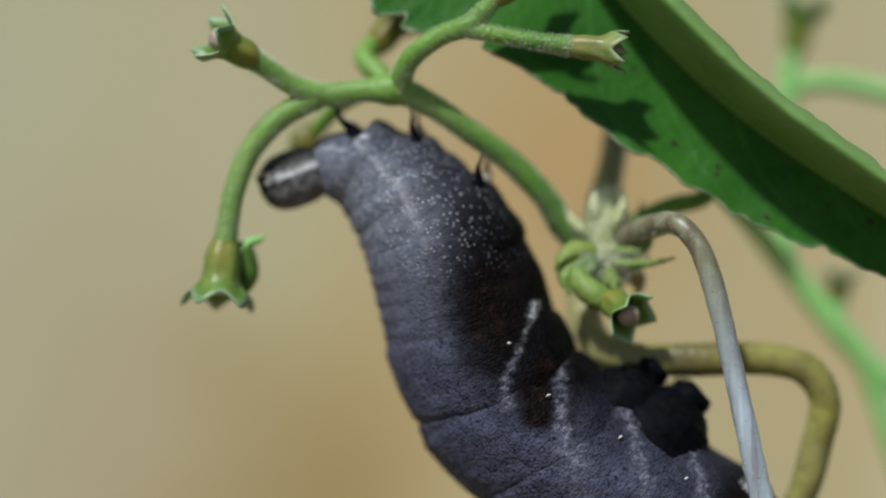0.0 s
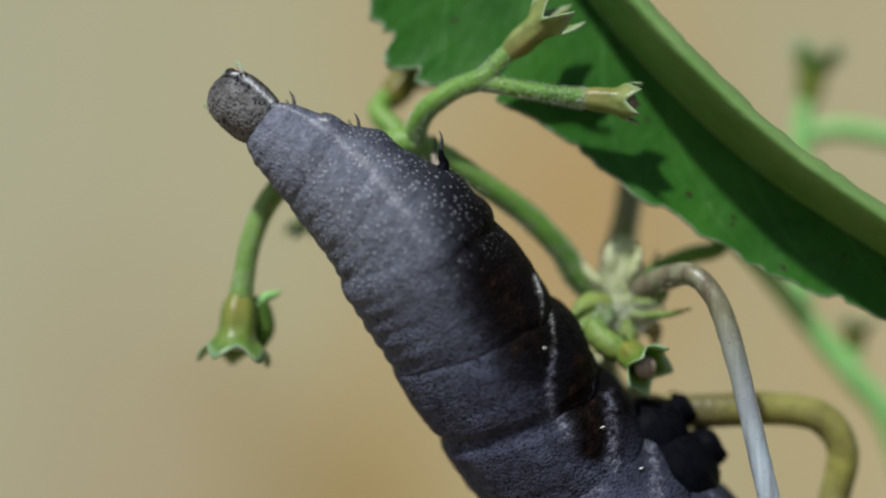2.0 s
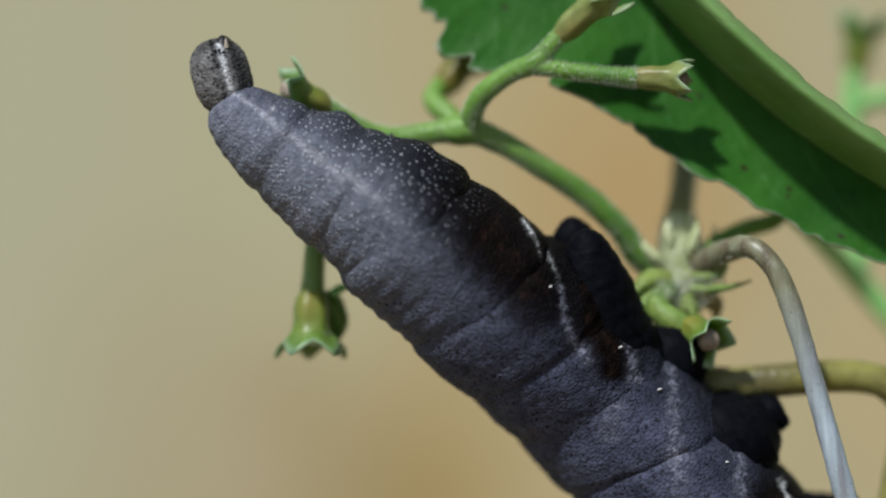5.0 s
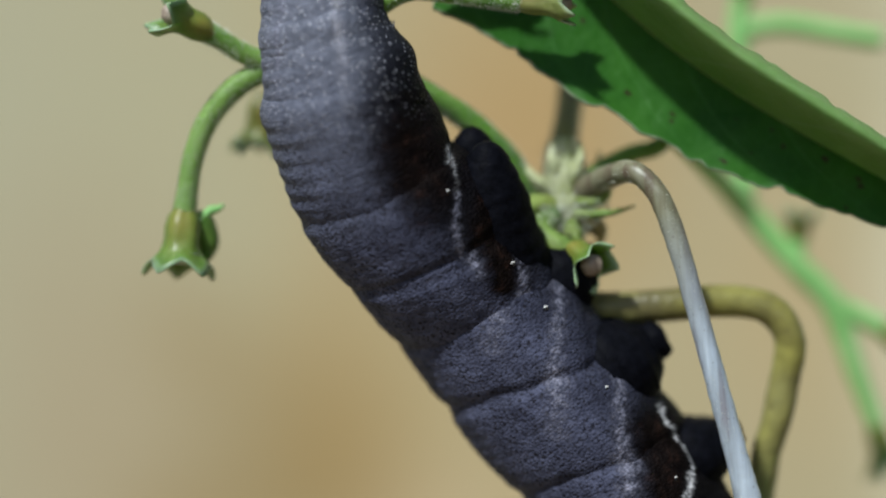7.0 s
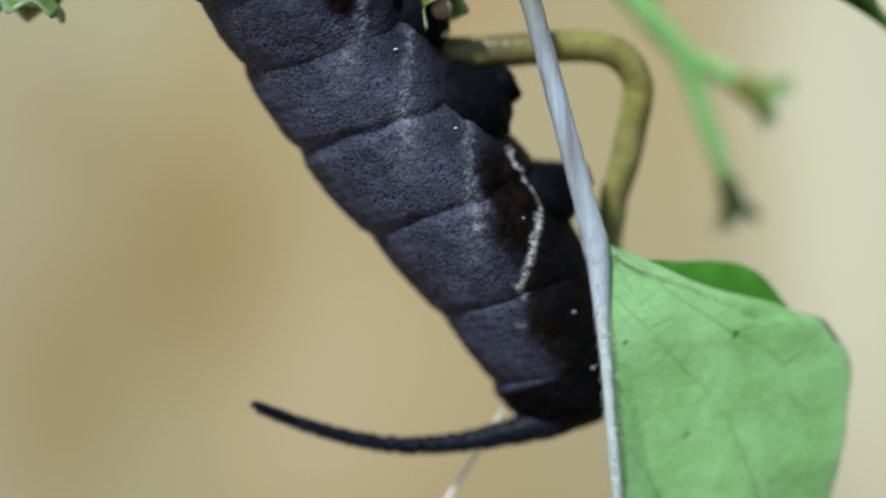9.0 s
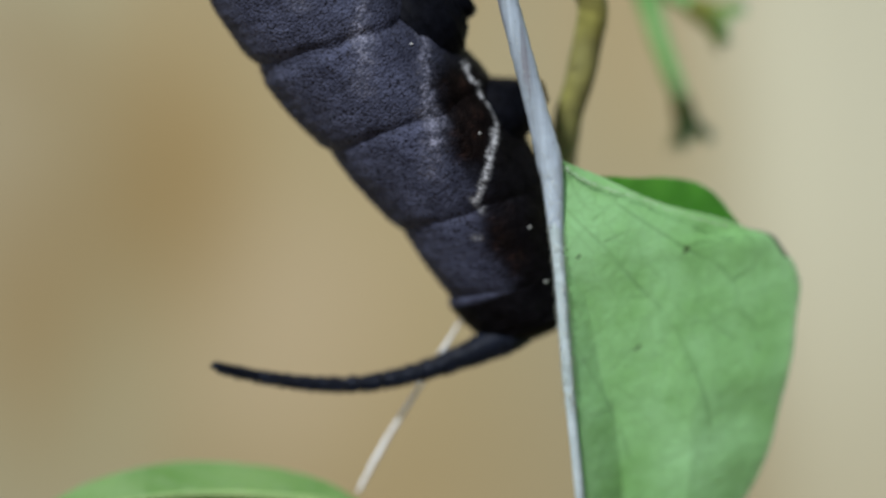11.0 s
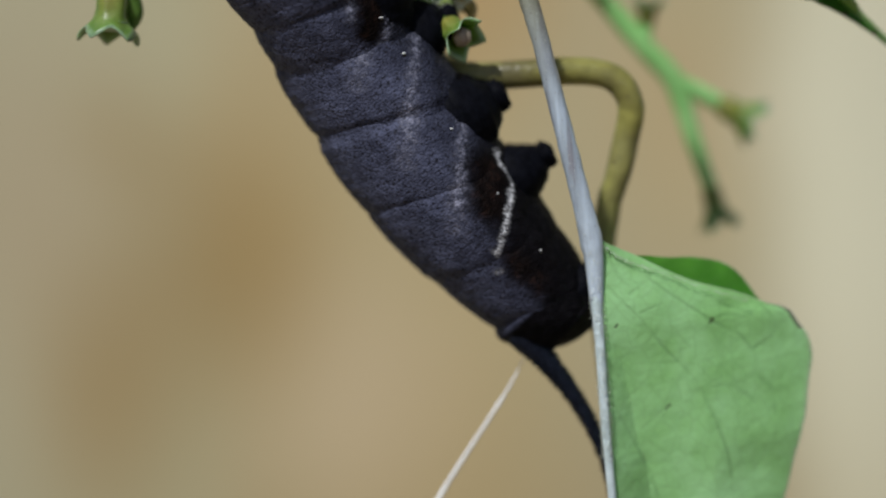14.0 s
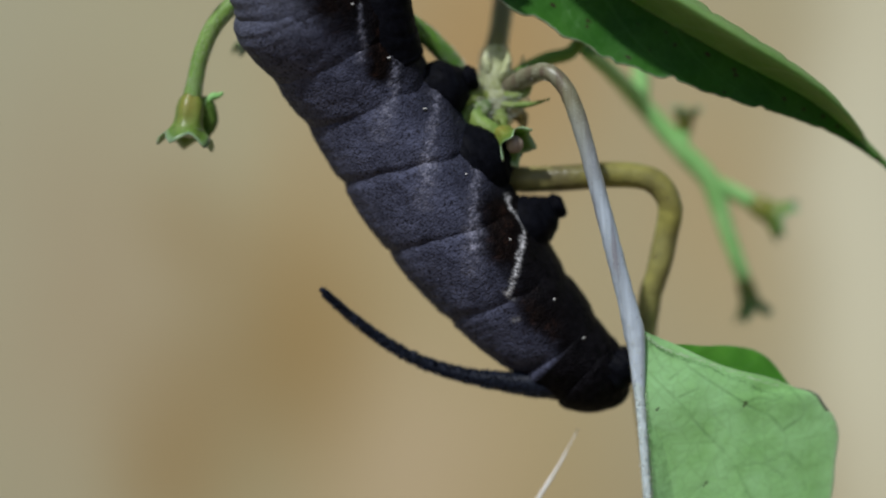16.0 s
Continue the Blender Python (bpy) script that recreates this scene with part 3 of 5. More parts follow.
bract([(1084, 476, 3), (1086, 496, 2.2), (1092, 512, 2.0), (1100, 524, 2.2)], 17, BRACT, 3)
bract([(1091, 410, 4.3), (1100, 388, 3.9), (1110, 361, 4.1), (1112, 335, 4.7)], 10, WOOLLY, 13)
PET = [(1110, 425, 4, 22), (1150, 404, 2, 22), (1192, 396, -1, 20), (1228, 430, -2, 19), (1252, 492, -2.5, 20), (1276, 590, -3, 19), (1300, 700, -3.2, 19), (1326, 820, -3.2, 20), (1348, 920, -3, 21), (1362, 985, -2.8, 24), (1368, 1040, -2.8, 20), (1370, 1110, -2.9, 15), (1372, 1200, -3.0, 8)]
stalk("leaf_stalk", PET, PETIOLE, "silvery purplish arching leaf stalk", rough=0.07)
stalk("leaf_stalk", [(1100, 420, 5, 14), (1150, 385, 6, 17), (1205, 362, 6.5, 17), (1270, 340, 6.5, 16), (1300, 250, 6, 16), (1180, 40, 5, 18), (1000, -150, 5, 20), (800, -420, 6, 20)], STEM, "green leaf stalk")

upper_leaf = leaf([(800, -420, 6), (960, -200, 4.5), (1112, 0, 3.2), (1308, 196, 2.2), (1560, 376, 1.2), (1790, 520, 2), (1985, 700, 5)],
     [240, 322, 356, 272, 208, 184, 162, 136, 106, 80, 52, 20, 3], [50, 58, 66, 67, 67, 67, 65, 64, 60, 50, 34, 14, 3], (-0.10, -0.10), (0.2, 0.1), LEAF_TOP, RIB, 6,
     "large dark green leaf with bitten edge and rolled pale upper half", 3, ragged=17, spots=34, second=LEAF_PALE_LIT, half=60, curl=8.5)
leaf([(1356, 950, -2.9), (1360, 975, -2.8), (1363, 1000, -2.7), (1365, 1031, -2.6), (1368, 1089, -2.8), (1370, 1135, -3), (1371, 1165, -3), (1373, 1205, -3), (1375, 1266, -3.1), (1380, 1413, -3.2), (1386, 1497, -3.2), (1400, 1700, -2), (1430, 1980, 1)],
     [1, 1, 1, 2, 3, 3, 3, 3, 3, 3, 3, 3, 1], [2, 9, 30, 88, 194, 330, 398, 440, 463, 436, 410, 310, 5], (3.0, 0), (0.10, 0.12), LEAF_UNDER, RIB_PALE, 14.5,
     "pale green leaf underside with fine veins hanging down", 7, ragged=1.2, veins=7, taper=0.45, edge=0.8, slant=3.0, half=120, crease=1.8,
     lines=([(1372, 1012), (1447, 1052), (1510, 1101), (1615, 1175), (1678, 1213), (1710, 1255), (1706, 1290), (1741, 1325), (1752, 1382)], [(1380, 1075), (1420, 1120), (1468, 1171), (1517, 1234), (1573, 1297), (1615, 1382), (1643, 1466), (1654, 1550)],
            [(1376, 1250), (1391, 1325), (1433, 1410), (1475, 1494), (1496, 1564)], [(1727, 1150), (1755, 1185), (1752, 1213), (1727, 1231), (1706, 1241)], [(1517, 1101), (1513, 1129), (1461, 1150)],
            [(1524, 1171), (1552, 1213), (1566, 1227)], [(1384, 1269), (1426, 1241), (1447, 1234)], [(1412, 1347), (1468, 1297), (1489, 1276)], [(1461, 1396), (1510, 1354)], [(1629, 1269), (1671, 1311), (1706, 1294)],
            [(1580, 1325), (1650, 1315), (1706, 1354)], [(1615, 1175), (1650, 1165), (1690, 1172), (1727, 1150)], [(1400, 1030), (1420, 1075), (1445, 1100)], [(1450, 1055), (1470, 1085), (1440, 1110)]),
     specks=((1615, 1175, 6), (1516, 1353, 4.5), (1409, 1174, 4)), sear=(1735, 1830, 1120, 1205))
leaf([(1420, 1028, -1.5), (1500, 1062, -0.5), (1590, 1098, 0.5), (1660, 1120, 1.2), (1730, 1150, 1.6)], [2, 3, 3, 3, 2], [3, 24, 52, 48, 4], (0.2, 0), (0.4, 0.3), LEAF_FOLD, RIB, 2,
     "curled green base of the hanging leaf", 8, ragged=2)
# a lower leaf lying flat, its tip towards the thread
stalk("leaf_stalk", [(1448, 1700, 8, 16), (1200, 1760, 6, 14), (1090, 1740, 4, 13), (1020, 1668, 3, 13)], STEM, "green leaf stalk")
leaf([(1015, 1668, 3), (890, 1628, 3), (670, 1604, 3), (470, 1624, 3), (230, 1718, 4)],
     [4, 38, 52, 40, 3], [4, 66, 96, 66, 3], (1.0, 0), (0.8, 0), LEAF_PALE_LIT, RIB, 12, "green leaf below the twig", 11, ragged=4)

# blurred flower stalks behind the plant
for pts in ([(1300, 345, 7, 16), (1380, 402, 14, 20), (1459, 473, 20, 23), (1559, 596, 20, 25), (1622, 674, 20, 26), (1660, 800, 20, 21), (1700, 925, 20, 18)],
            [(1615, 668, 20, 21), (1670, 696, 20, 20), (1722, 728, 20, 21)], [(1555, 590, 20, 15), (1562, 545, 20, 16)],
            [(1459, 473, 20, 21), (1462, 300, 21, 21), (1470, 117, 22, 21), (1482, 50, 22, 19)],
            [(1470, 117, 22, 20), (1560, 108, 22, 20), (1657, 128, 22, 20), (1760, 150, 22, 19)]):
    stalk("flower_stalk", pts, STEM_PALE, "light green flower stalk further back")
calyx(1722, 728, 20, (0.85, 0.5, 0), 90, 50, CALYX, "brown-green flower cup further back")
calyx(1698, 915, 20, (0.22, 1, 0), 90, 42, CALYX, "green flower cup further back")
calyx(1562, 550, 20, (0.1, -1, 0), 58, 36, CALYX_OLD, "small flower cup further back")
calyx(1482, 55, 22, (0.2, -1, 0), 100, 50, CALYX, "dark green flower cup further back")

thread = tube("silk_thread", [(1239, 1227, 3, 0.8), (1214, 1268, 3, 1.2), (1178, 1329, 3, 3.6), (1073, 1479, 3, 5), (1030, 1545, 3, 5), (985, 1620, 3, 4)], THREAD, None, "", sides=8, rough=0.3)
tagged(thread, "thin white silk thread stretched to a leaf", "thread")

# ---- the caterpillar ----
cater = tagged(new("caterpillar"), "dark grey horned caterpillar with pale streaks gripping the stem", "caterpillar")
cater.location = (0.008, 0.003, -0.012)
body = {}
FRONT_PROLEGS = []
MID_PROLEGS = []
LEGS = []
LENGTH = [3.71, 4.64, 4.95, 5.64, 5.64, 6.29, 6.8, 7.27, 7.4, 6.38, 3.0, 3.2]
RADIUS = [2.4, 3.52, 4.8, 5.96, 6.32, 6.4, 6.52, 6.6, 6.48, 5.75, 4.7, 4.1, 2.75]
STRETCH = [1.2, 1.2, 1.2, 1.15, 1.08, 1.06, 1.06, 1.03, 1.08, 1.03, 1.25, 1.15]
NAMES = ["T1", "T2", "T3", "A1", "A2", "A3", "A4", "A5", "A6", "A7", "A8", "A9"]
SKEW = [0.0, 0.0, 0.05, 0.12, 0.2, 0.28, 0.32, 0.32, 0.32, 0.3, 0.2, 0.0]


def bell(x, c, w):
    return math.exp(-((x - c) / w) ** 2)


def stroke(x, h, p, q, w):
    """How near (x, h) lies to the stroke from p to q."""
    dx, dy = q[0] - p[0], q[1] - p[1]
    t = max(0.0, min(1.0, ((x - p[0]) * dx + (h - p[1]) * dy) / (dx * dx + dy * dy)))
    return math.exp(-(math.hypot(x - p[0] - t * dx, (h - p[1] - t * dy)) / w) ** 2)


def skin_marks(i, x, h):
    """Pattern of segment i at x (0 front, 1 rear) and h (-1 back, 1 belly): pale, red, white, flank, dots, thorax."""
    s = i + x
    pale = white = 0.0
    rag = 0.05 * noise.noise(Vector((s * 9, h * 9, 1))) + 0.03 * noise.noise(Vector((s * 30, h * 30, 2)))
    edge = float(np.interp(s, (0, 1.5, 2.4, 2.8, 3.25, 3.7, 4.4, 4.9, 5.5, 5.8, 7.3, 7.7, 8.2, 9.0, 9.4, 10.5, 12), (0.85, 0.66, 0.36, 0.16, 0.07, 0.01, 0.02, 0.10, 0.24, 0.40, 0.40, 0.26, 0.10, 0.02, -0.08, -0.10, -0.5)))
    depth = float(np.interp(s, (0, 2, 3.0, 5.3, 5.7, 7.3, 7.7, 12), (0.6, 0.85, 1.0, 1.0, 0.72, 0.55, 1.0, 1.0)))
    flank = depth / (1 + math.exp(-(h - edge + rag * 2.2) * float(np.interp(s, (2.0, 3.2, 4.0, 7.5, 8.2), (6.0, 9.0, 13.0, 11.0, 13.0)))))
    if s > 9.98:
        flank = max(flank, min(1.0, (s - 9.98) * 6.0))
    dots = max(0.0, min(1.0, (3.4 - s) / 1.2)) * min(1.0, max(0.0, s - 0.35) * 1.2) * (0.35 + 0.65 * min(1, max(0, 1.2 - abs(h + 0.05))))
    thorax = max(0.0, min(1.0, (4.4 - s) / 2.4)) * (1.0 if h < 0.55 else 0.6)
    if s < 3.0:
        fade = 1 if s < 2.0 else 3.0 - s
        pale = fade * bell(h + rag * 0.7, float(np.interp(s, (0, 0.6, 2.6), (0.55, 0.42, 0.02))), 0.065)
        white = 0.22 * pale
        pale = max(pale, 0.75 * fade * bell(h + rag, -0.45 - 0.15 * s, 0.05), 0.28 * max(0.0, 1 - s))
    red = 1.05 * stroke(s, h, (3.5, 0.55), (3.95, 0.42), 0.36)
    red = max(red, 0.55 * bell(s + rag * 2, 4.4, 0.26) * bell(h + rag, 0.06, 0.13), 0.5 * bell(s, 3.75, 0.2) * bell(h + rag, 0.10, 0.12))
    red = max(red, 1.4 * stroke(s, h + rag * 0.5, (4.70, 0.74), (5.42, 0.27), 0.15))
    white = max(white, 1.1 * stroke(s, h + rag * 0.6, (3.80, 0.91), (3.94, 0.85), 0.034), 0.32 * stroke(s, h + rag * 0.9, (3.98, 0.83), (4.20, 0.70), 0.020), 0.15 * stroke(s, h + rag * 0.9, (4.22, 0.68), (4.40, 0.55), 0.020),
                bell(s, 0.68, 0.05) * bell(h, 0.62, 0.05))
    pale = max(pale, 0.55 * stroke(s, h + rag * 0.8, (4.36, 0.58), (4.68, 0.34), 0.034), 0.9 * stroke(s, h + rag * 0.8, (4.68, 0.34), (5.14, 0.14), 0.048))
    for b in (5, 6, 7):
        pale = max(pale, 0.65 * stroke(s, h + rag * 1.4, (b + 0.05, 0.80), (b + 0.50, 0.48), 0.045), 0.8 * stroke(s, h + rag, (b + 0.50, 0.47), (b + 0.90, 0.22), 0.055),
                   1.0 * stroke(s, h + rag, (b + 0.92, 0.20), (b + 1.20, 0.03), 0.085), 0.4 * stroke(s, h + rag, (b + 1.2, 0.0), (b + 1.5, -0.2), 0.10))
    red = max(red, 1.3 * stroke(s, h, (7.90, 0.66), (8.36, 0.34), 0.19), bell(s, 9.35, 0.42) * bell(h, 0.12, 0.28))
    line = ((7.66, 0.88), (7.90, 0.80), (8.02, 0.84), (8.24, 0.74), (8.60, 0.40), (8.95, 0.0))
    for k, (p, q) in enumerate(zip(line, line[1:])):
        white = max(white, (0.75, 0.85, 1, 1.2, 0.9)[k] * stroke(s, h + rag * 1.1, p, q, (0.013, 0.014, 0.016, 0.018, 0.018)[k]))
    white = max(white, bell(s, 8.93, 0.05) * bell(h + rag, 0.02, 0.032), 0.35 * bell(s, 9.28, 0.04) * bell(h, -0.18, 0.05))
    return min(1, pale), min(1, red), min(1, white), min(1, flank), dots, thorax


def segment(i):
    n_len, n_round = 84, 150
    ln, r0, r1 = LENGTH[i] * MM, RADIUS[i] * MM, RADIUS[i + 1] * MM
    verts, marks, tone = [], [], []
    over = 0.24
    last = i == 11
    for a in range(n_len + 1):
        x = -over + (1 + 2 * over) * a / n_len
        xc = min(max(x, 0.0), 1.0)
        xm = 0.5 + (x - 0.5) * STRETCH[i]
        r = r0 + (r1 - r0) * min(max(xm, -0.1), 1.1)
        out = max(0.0, -x, x - 1)
        if i < 4:
            r = r0 + (r1 - r0) * min(max(xm, 0.0), 1.0)
            far = max(0.0, -xm, xm - 1)
            prof = 1 - 0.03 * far - 1.5 * max(0.0, far - 0.1) ** 2
        else:
            tight = 1.0 if i < 9 else 0.8
            prof = 1 + tight * (0.042 * math.sin(math.pi * xc) ** 0.7 - 0.03 * bell(x, 0, 0.06) - 0.03 * bell(x, 1, 0.06)) - (0.10 + 0.35 * tight) * out - 1.9 * out * out
        rings = 8 if i > 3 else 5
        ridge = (0.009 if i < 4 else 0.002) * math.cos(2 * math.pi * rings * xc) * (1 if out == 0 else 0)
        if i == 0 and xm < 0.2:
            prof *= math.sqrt(max(0.01, 1 - ((0.2 - xm) / 0.6) ** 2))
        if i == 10:
            prof *= 1 - 0.16 * max(0.0, min(1.0, (0.22 - x) / 0.4))
        if last:
            prof *= math.sqrt(max(0.0, 1 - max(0.0, (x - 0.4) / 0.87) ** 2.2))
        for j in range(n_round):
            w = 2 * math.pi * j / n_round
            h, front = math.sin(w), -math.cos(w)
            squash = 1.0 - 0.05 * max(0, h) ** 2
            fold = 0.0
            if i > 1 and h > 0.1:
                fold = 0.035 * math.sin(h * 9 + x * 5 + i) * (h - 0.1)
            if i in (1, 2) and h > 0:
                fold = (0.16 if i == 1 else 0.11) * bell(xm, 0.45, 0.26) * h * h
            rr = r * (prof + fold + ridge * min(1.0, max(0.05, -0.25 - h * 1.3))) * squash
            p = Vector(((x - 0.5) * ln * STRETCH[i] + SKEW[i] * rr * h, rr * front * 0.96, rr * h))
            p += Vector((0, front, h)) * (0.00010 if i < 11 else 0.00004) * noise.noise(Vector((p.x * 500 + i * 3, p.y * 500, p.z * 500))) + Vector((0, front, h)) * 0.00005 * noise.noise(Vector((p.x * 1300 + i * 7, p.y * 1300, p.z * 1300)))
            verts.append(p)
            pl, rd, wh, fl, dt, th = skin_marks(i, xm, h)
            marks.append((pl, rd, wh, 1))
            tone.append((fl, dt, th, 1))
    faces = grid_faces(n_len + 1, n_round, True)
    faces += [tuple(reversed(range(n_round))), tuple(range(n_len * n_round, (n_len + 1) * n_round))]
    kind = "thorax_segment" if i < 3 else ("tail_segment" if last else "abdomen_segment")
    ob = mesh_object(kind, verts, faces, SKIN, cater, ("grey granular thorax segment with a pale line", "dark grey abdomen segment with pale oblique streak", "black tail tip")[0 if i < 3 else (2 if last else 1)])
    for name, data in (("marks", marks), ("tone", tone)):
        att = ob.data.color_attributes.new(name, "FLOAT_COLOR", "POINT")
        att.data.foreach_set("color", np.array(data, dtype=np.float32).ravel())
    body[NAMES[i]] = ob
    return ob


def lump(name, spine, material, parent, sides=18, label="", rough=0.06):
    """A fleshy or horny limb through local places (x, y, z, radius) in millimetres, rounded at its end."""
    path = smooth_path(spine, 7)
    verts, side = [], Vector((0, 1, 0))
    pts = [Vector(q[:3]) for q in path]
    for k, c in enumerate(pts):
        tan = (pts[min(k + 1, len(pts) - 1)] - pts[max(k - 1, 0)]).normalized()
        if abs(tan.dot(side)) > 0.95:
            side = Vector((1, 0, 0))
        side = (side - tan * side.dot(tan)).normalized()
        up = tan.cross(side)
        for j in range(sides):
            a = 2 * math.pi * j / sides
            off = side * math.cos(a) + up * math.sin(a)
            verts.append((c + off * max(path[k][3], 0.01) * (1 + rough * noise.noise((c + off * path[k][3]) * 2.2))) * MM)
    faces = grid_faces(len(pts), sides, True) + [tuple(reversed(range(sides))), tuple(range((len(pts) - 1) * sides, len(pts) * sides))]
    return mesh_object(name, verts, faces, material, parent, label)


for i in range(12):
    seg = segment(i)
    rz = (RADIUS[i] + RADIUS[i + 1]) / 2
    if i < 3:
        for y in (-0.28, 0.28):
            k = y * rz
            leg = lump("leg", [(-0.5, k, rz * 0.80, 0.75), (-0.9, k * 1.05, rz * 0.97, 0.40), (-1.4, k * 1.1, rz + 0.12, 0.25), (-1.8, k * 1.1, rz + 0.42, 0.17)], FOOT if y < 0 else STUMP, seg, 14, "short dark jointed leg" if y < 0 else "translucent brownish leg")
            lump("claw", [(-1.75, k * 1.1, rz + 0.36, 0.16), (-2.0, k * 1.08, rz + 0.75, 0.13), (-2.4, k, rz + 1.15, 0.09), (-2.8, k * 0.9, rz + 1.35, 0.03)], BLACK, leg, 10, "shiny black claw")
            LEGS.append((i, leg))
    if 3 <= i <= 10:
        hs, xs = 0.50, (0.28 if i != 3 else -0.15)
        r = RADIUS[i] + (RADIUS[i + 1] - RADIUS[i]) * 0.3
        c0 = Vector(((xs - 0.5) * LENGTH[i] + SKEW[i] * r * hs, -r * math.sqrt(1 - hs * hs) * 0.96, r * hs))
        nv = Vector((0, -math.sqrt(1 - hs * hs), hs))
        lump("spiracle", [(*(c0 - nv * 0.15), 0.15), (*(c0 + nv * 0.12), 0.15), (*(c0 + nv * 0.20), 0.10), (*(c0 + nv * 0.23), 0.03)], SPIRACLE, seg, 14, rough=0.0)
        if i > 3:
            # Pale sliver modelled in place of light glinting off the pore's edge.
            c1 = c0 + nv * 0.10 + Vector((-0.14, 0.0, 0.06))
            lump("spiracle_glint", [(*(c1 + Vector((-0.05, 0, -0.17))), 0.02), (*(c1 + nv * 0.04 + Vector((-0.02, 0, -0.08))), 0.05), (*(c1 + nv * 0.05), 0.06), (*(c1 + nv * 0.03 + Vector((0.05, 0, 0.10))), 0.045), (*(c1 + Vector((0.10, 0, 0.16))), 0.02)], THREAD, seg, 8, "tiny pale sliver standing for the glint at the breathing pore", 0.2)
    if 5 <= i <= 8:
        sx = SKEW[i] * rz + (0.0, -0.5, -0.4, -0.36)[i - 5] * LENGTH[i]
        for y in ((-0.28, 0.32) if i == 5 else (-0.12, 0.32)):
            k = y * rz
            if i == 5:
                spine = [(2.4, k, 2.6, 3.3), (0.2, k, 3.2, 3.3), (-1.8, k, 4.1, 3.05), (-3.6, k, 5.2, 2.65), (-5.0, k * 0.95, 6.1, 2.15), (-6.1, k * 0.9, 6.9, 1.55), (-6.8, k * 0.9, 7.4, 0.95), (-7.15, k * 0.9, 7.65, 0.35)]
            else:
                far = 0.6 if i == 8 else 0.0
                spine = [(sx - 0.2, k, rz * 0.42, 3.4), (sx, k, rz * 0.74, 3.0), (sx + 0.1, k, rz * 0.97, 2.7), (sx + 0.2, k * 0.9, rz + 0.7 + far * 0.5, 2.1), (sx + 0.25, k * 0.8, rz + 1.3 + far, 1.5),
                         (sx + 0.3, k * 0.8, rz + 1.7 + far, 1.10), (sx + 0.35, k * 0.8, rz + 2.05 + far, 1.22), (sx + 0.4, k * 0.8, rz + 2.35 + far, 1.10), (sx + 0.42, k * 0.8, rz + 2.58 + far, 0.82), (sx + 0.45, k * 0.8, rz + 2.70 + far, 0.35)]
            if i == 7:
                spine = [(*q[:3], w) for q, w in zip(spine, (4.3, 4.1, 3.4, 2.5, 1.85, 1.5, 1.5, 1.35, 1.0, 0.4))]
            foot = lump("proleg", spine, FOOT, seg, 28, "black fleshy gripping foot", rough=0.07)
            if i == 5:
                FRONT_PROLEGS.append(foot)
            if i == 7:
                MID_PROLEGS.append(foot)
    if i == 11:
        for y in (-0.45, 0.45):
            lump("anal_proleg", [(0.0, y * rz, rz * 0.2, 1.9), (0.4, y * rz, rz * 0.6, 1.8), (0.7, y * rz, rz * 0.95, 1.4), (0.8, y * rz, rz * 1.15, 0.8)], FOOT, seg, 18, rough=0.2)


def head_capsule():
    n_len, n_round = 40, 60
    verts, marks, tone = [], [], []
    for a in range(n_len + 1):
        v = a / n_len
        x = -2.6 + 5.3 * v
        r = 2.2 * math.sqrt(max(0.0004, 1 - abs((v - 0.52) / 0.52) ** 2.9))
        for j in range(n_round):
            w = 2 * math.pi * j / n_round
            h, front = math.sin(w), -math.cos(w)
            cleft = 1 - 0.05 * bell(abs(h), 1, 0.12) * (1 if h < 0 else 0)
            p = Vector((x, r * front * 0.92 * cleft, r * h * 0.98 * cleft)) * MM
            p += Vector((0, front, h)) * 0.00005 * noise.noise(p * 2500)
            verts.append(p)
            pale = bell(h, 0.46 - 0.12 * math.sin(v * 3), 0.085) * (1 if 0.10 < v < 0.93 else 0)
            marks.append((min(1, pale * 0.6), 0, min(1, pale * 0.95), 1))
            tone.append((0.75 * bell(h, 0.75, 0.22) + 0.6 * bell(h, 0.14, 0.10) + 0.5 * bell(v, 0.06, 0.1), 0.0, 0.0, 1))
    faces = grid_faces(n_len + 1, n_round, True) + [tuple(reversed(range(n_round))), tuple(range(n_len * n_round, (n_len + 1) * n_round))]
    ob = mesh_object("head", verts, faces, HEADSKIN, cater, "grey-brown striped head with pale bands")
    for name, data in (("marks", marks), ("tone", tone)):
        att = ob.data.color_attributes.new(name, "FLOAT_COLOR", "POINT")
        att.data.foreach_set("color", np.array(data, dtype=np.float32).ravel())
    for y in (-0.8, 0.8):
        lump("mandible", [(-1.5, y, 0.7, 0.6), (-2.1, y * 0.8, 0.9, 0.45), (-2.4, y * 0.3, 1.0, 0.2)], BLACK, ob, 12)
        lump("antenna", [(-1.5, y * 1.7, 1.2, 0.20), (-1.9, y * 1.8, 1.25, 0.12), (-2.15, y * 1.75, 1.3, 0.05)], STUMP, ob, 10)
    for k in range(5):
        w = -0.5 + 0.28 * k
        lump("eye", [(-1.35 + 0.18 * math.cos(k * 1.4), -1.78, 0.35 + 0.28 * k - 0.5, 0.02), (-1.35 + 0.18 * math.cos(k * 1.4), -1.88, 0.35 + 0.28 * k - 0.5, 0.13), (-1.35 + 0.18 * math.cos(k * 1.4), -1.95, 0.35 + 0.28 * k - 0.5, 0.02)], BLACK, ob, 10)
    body["head"] = ob


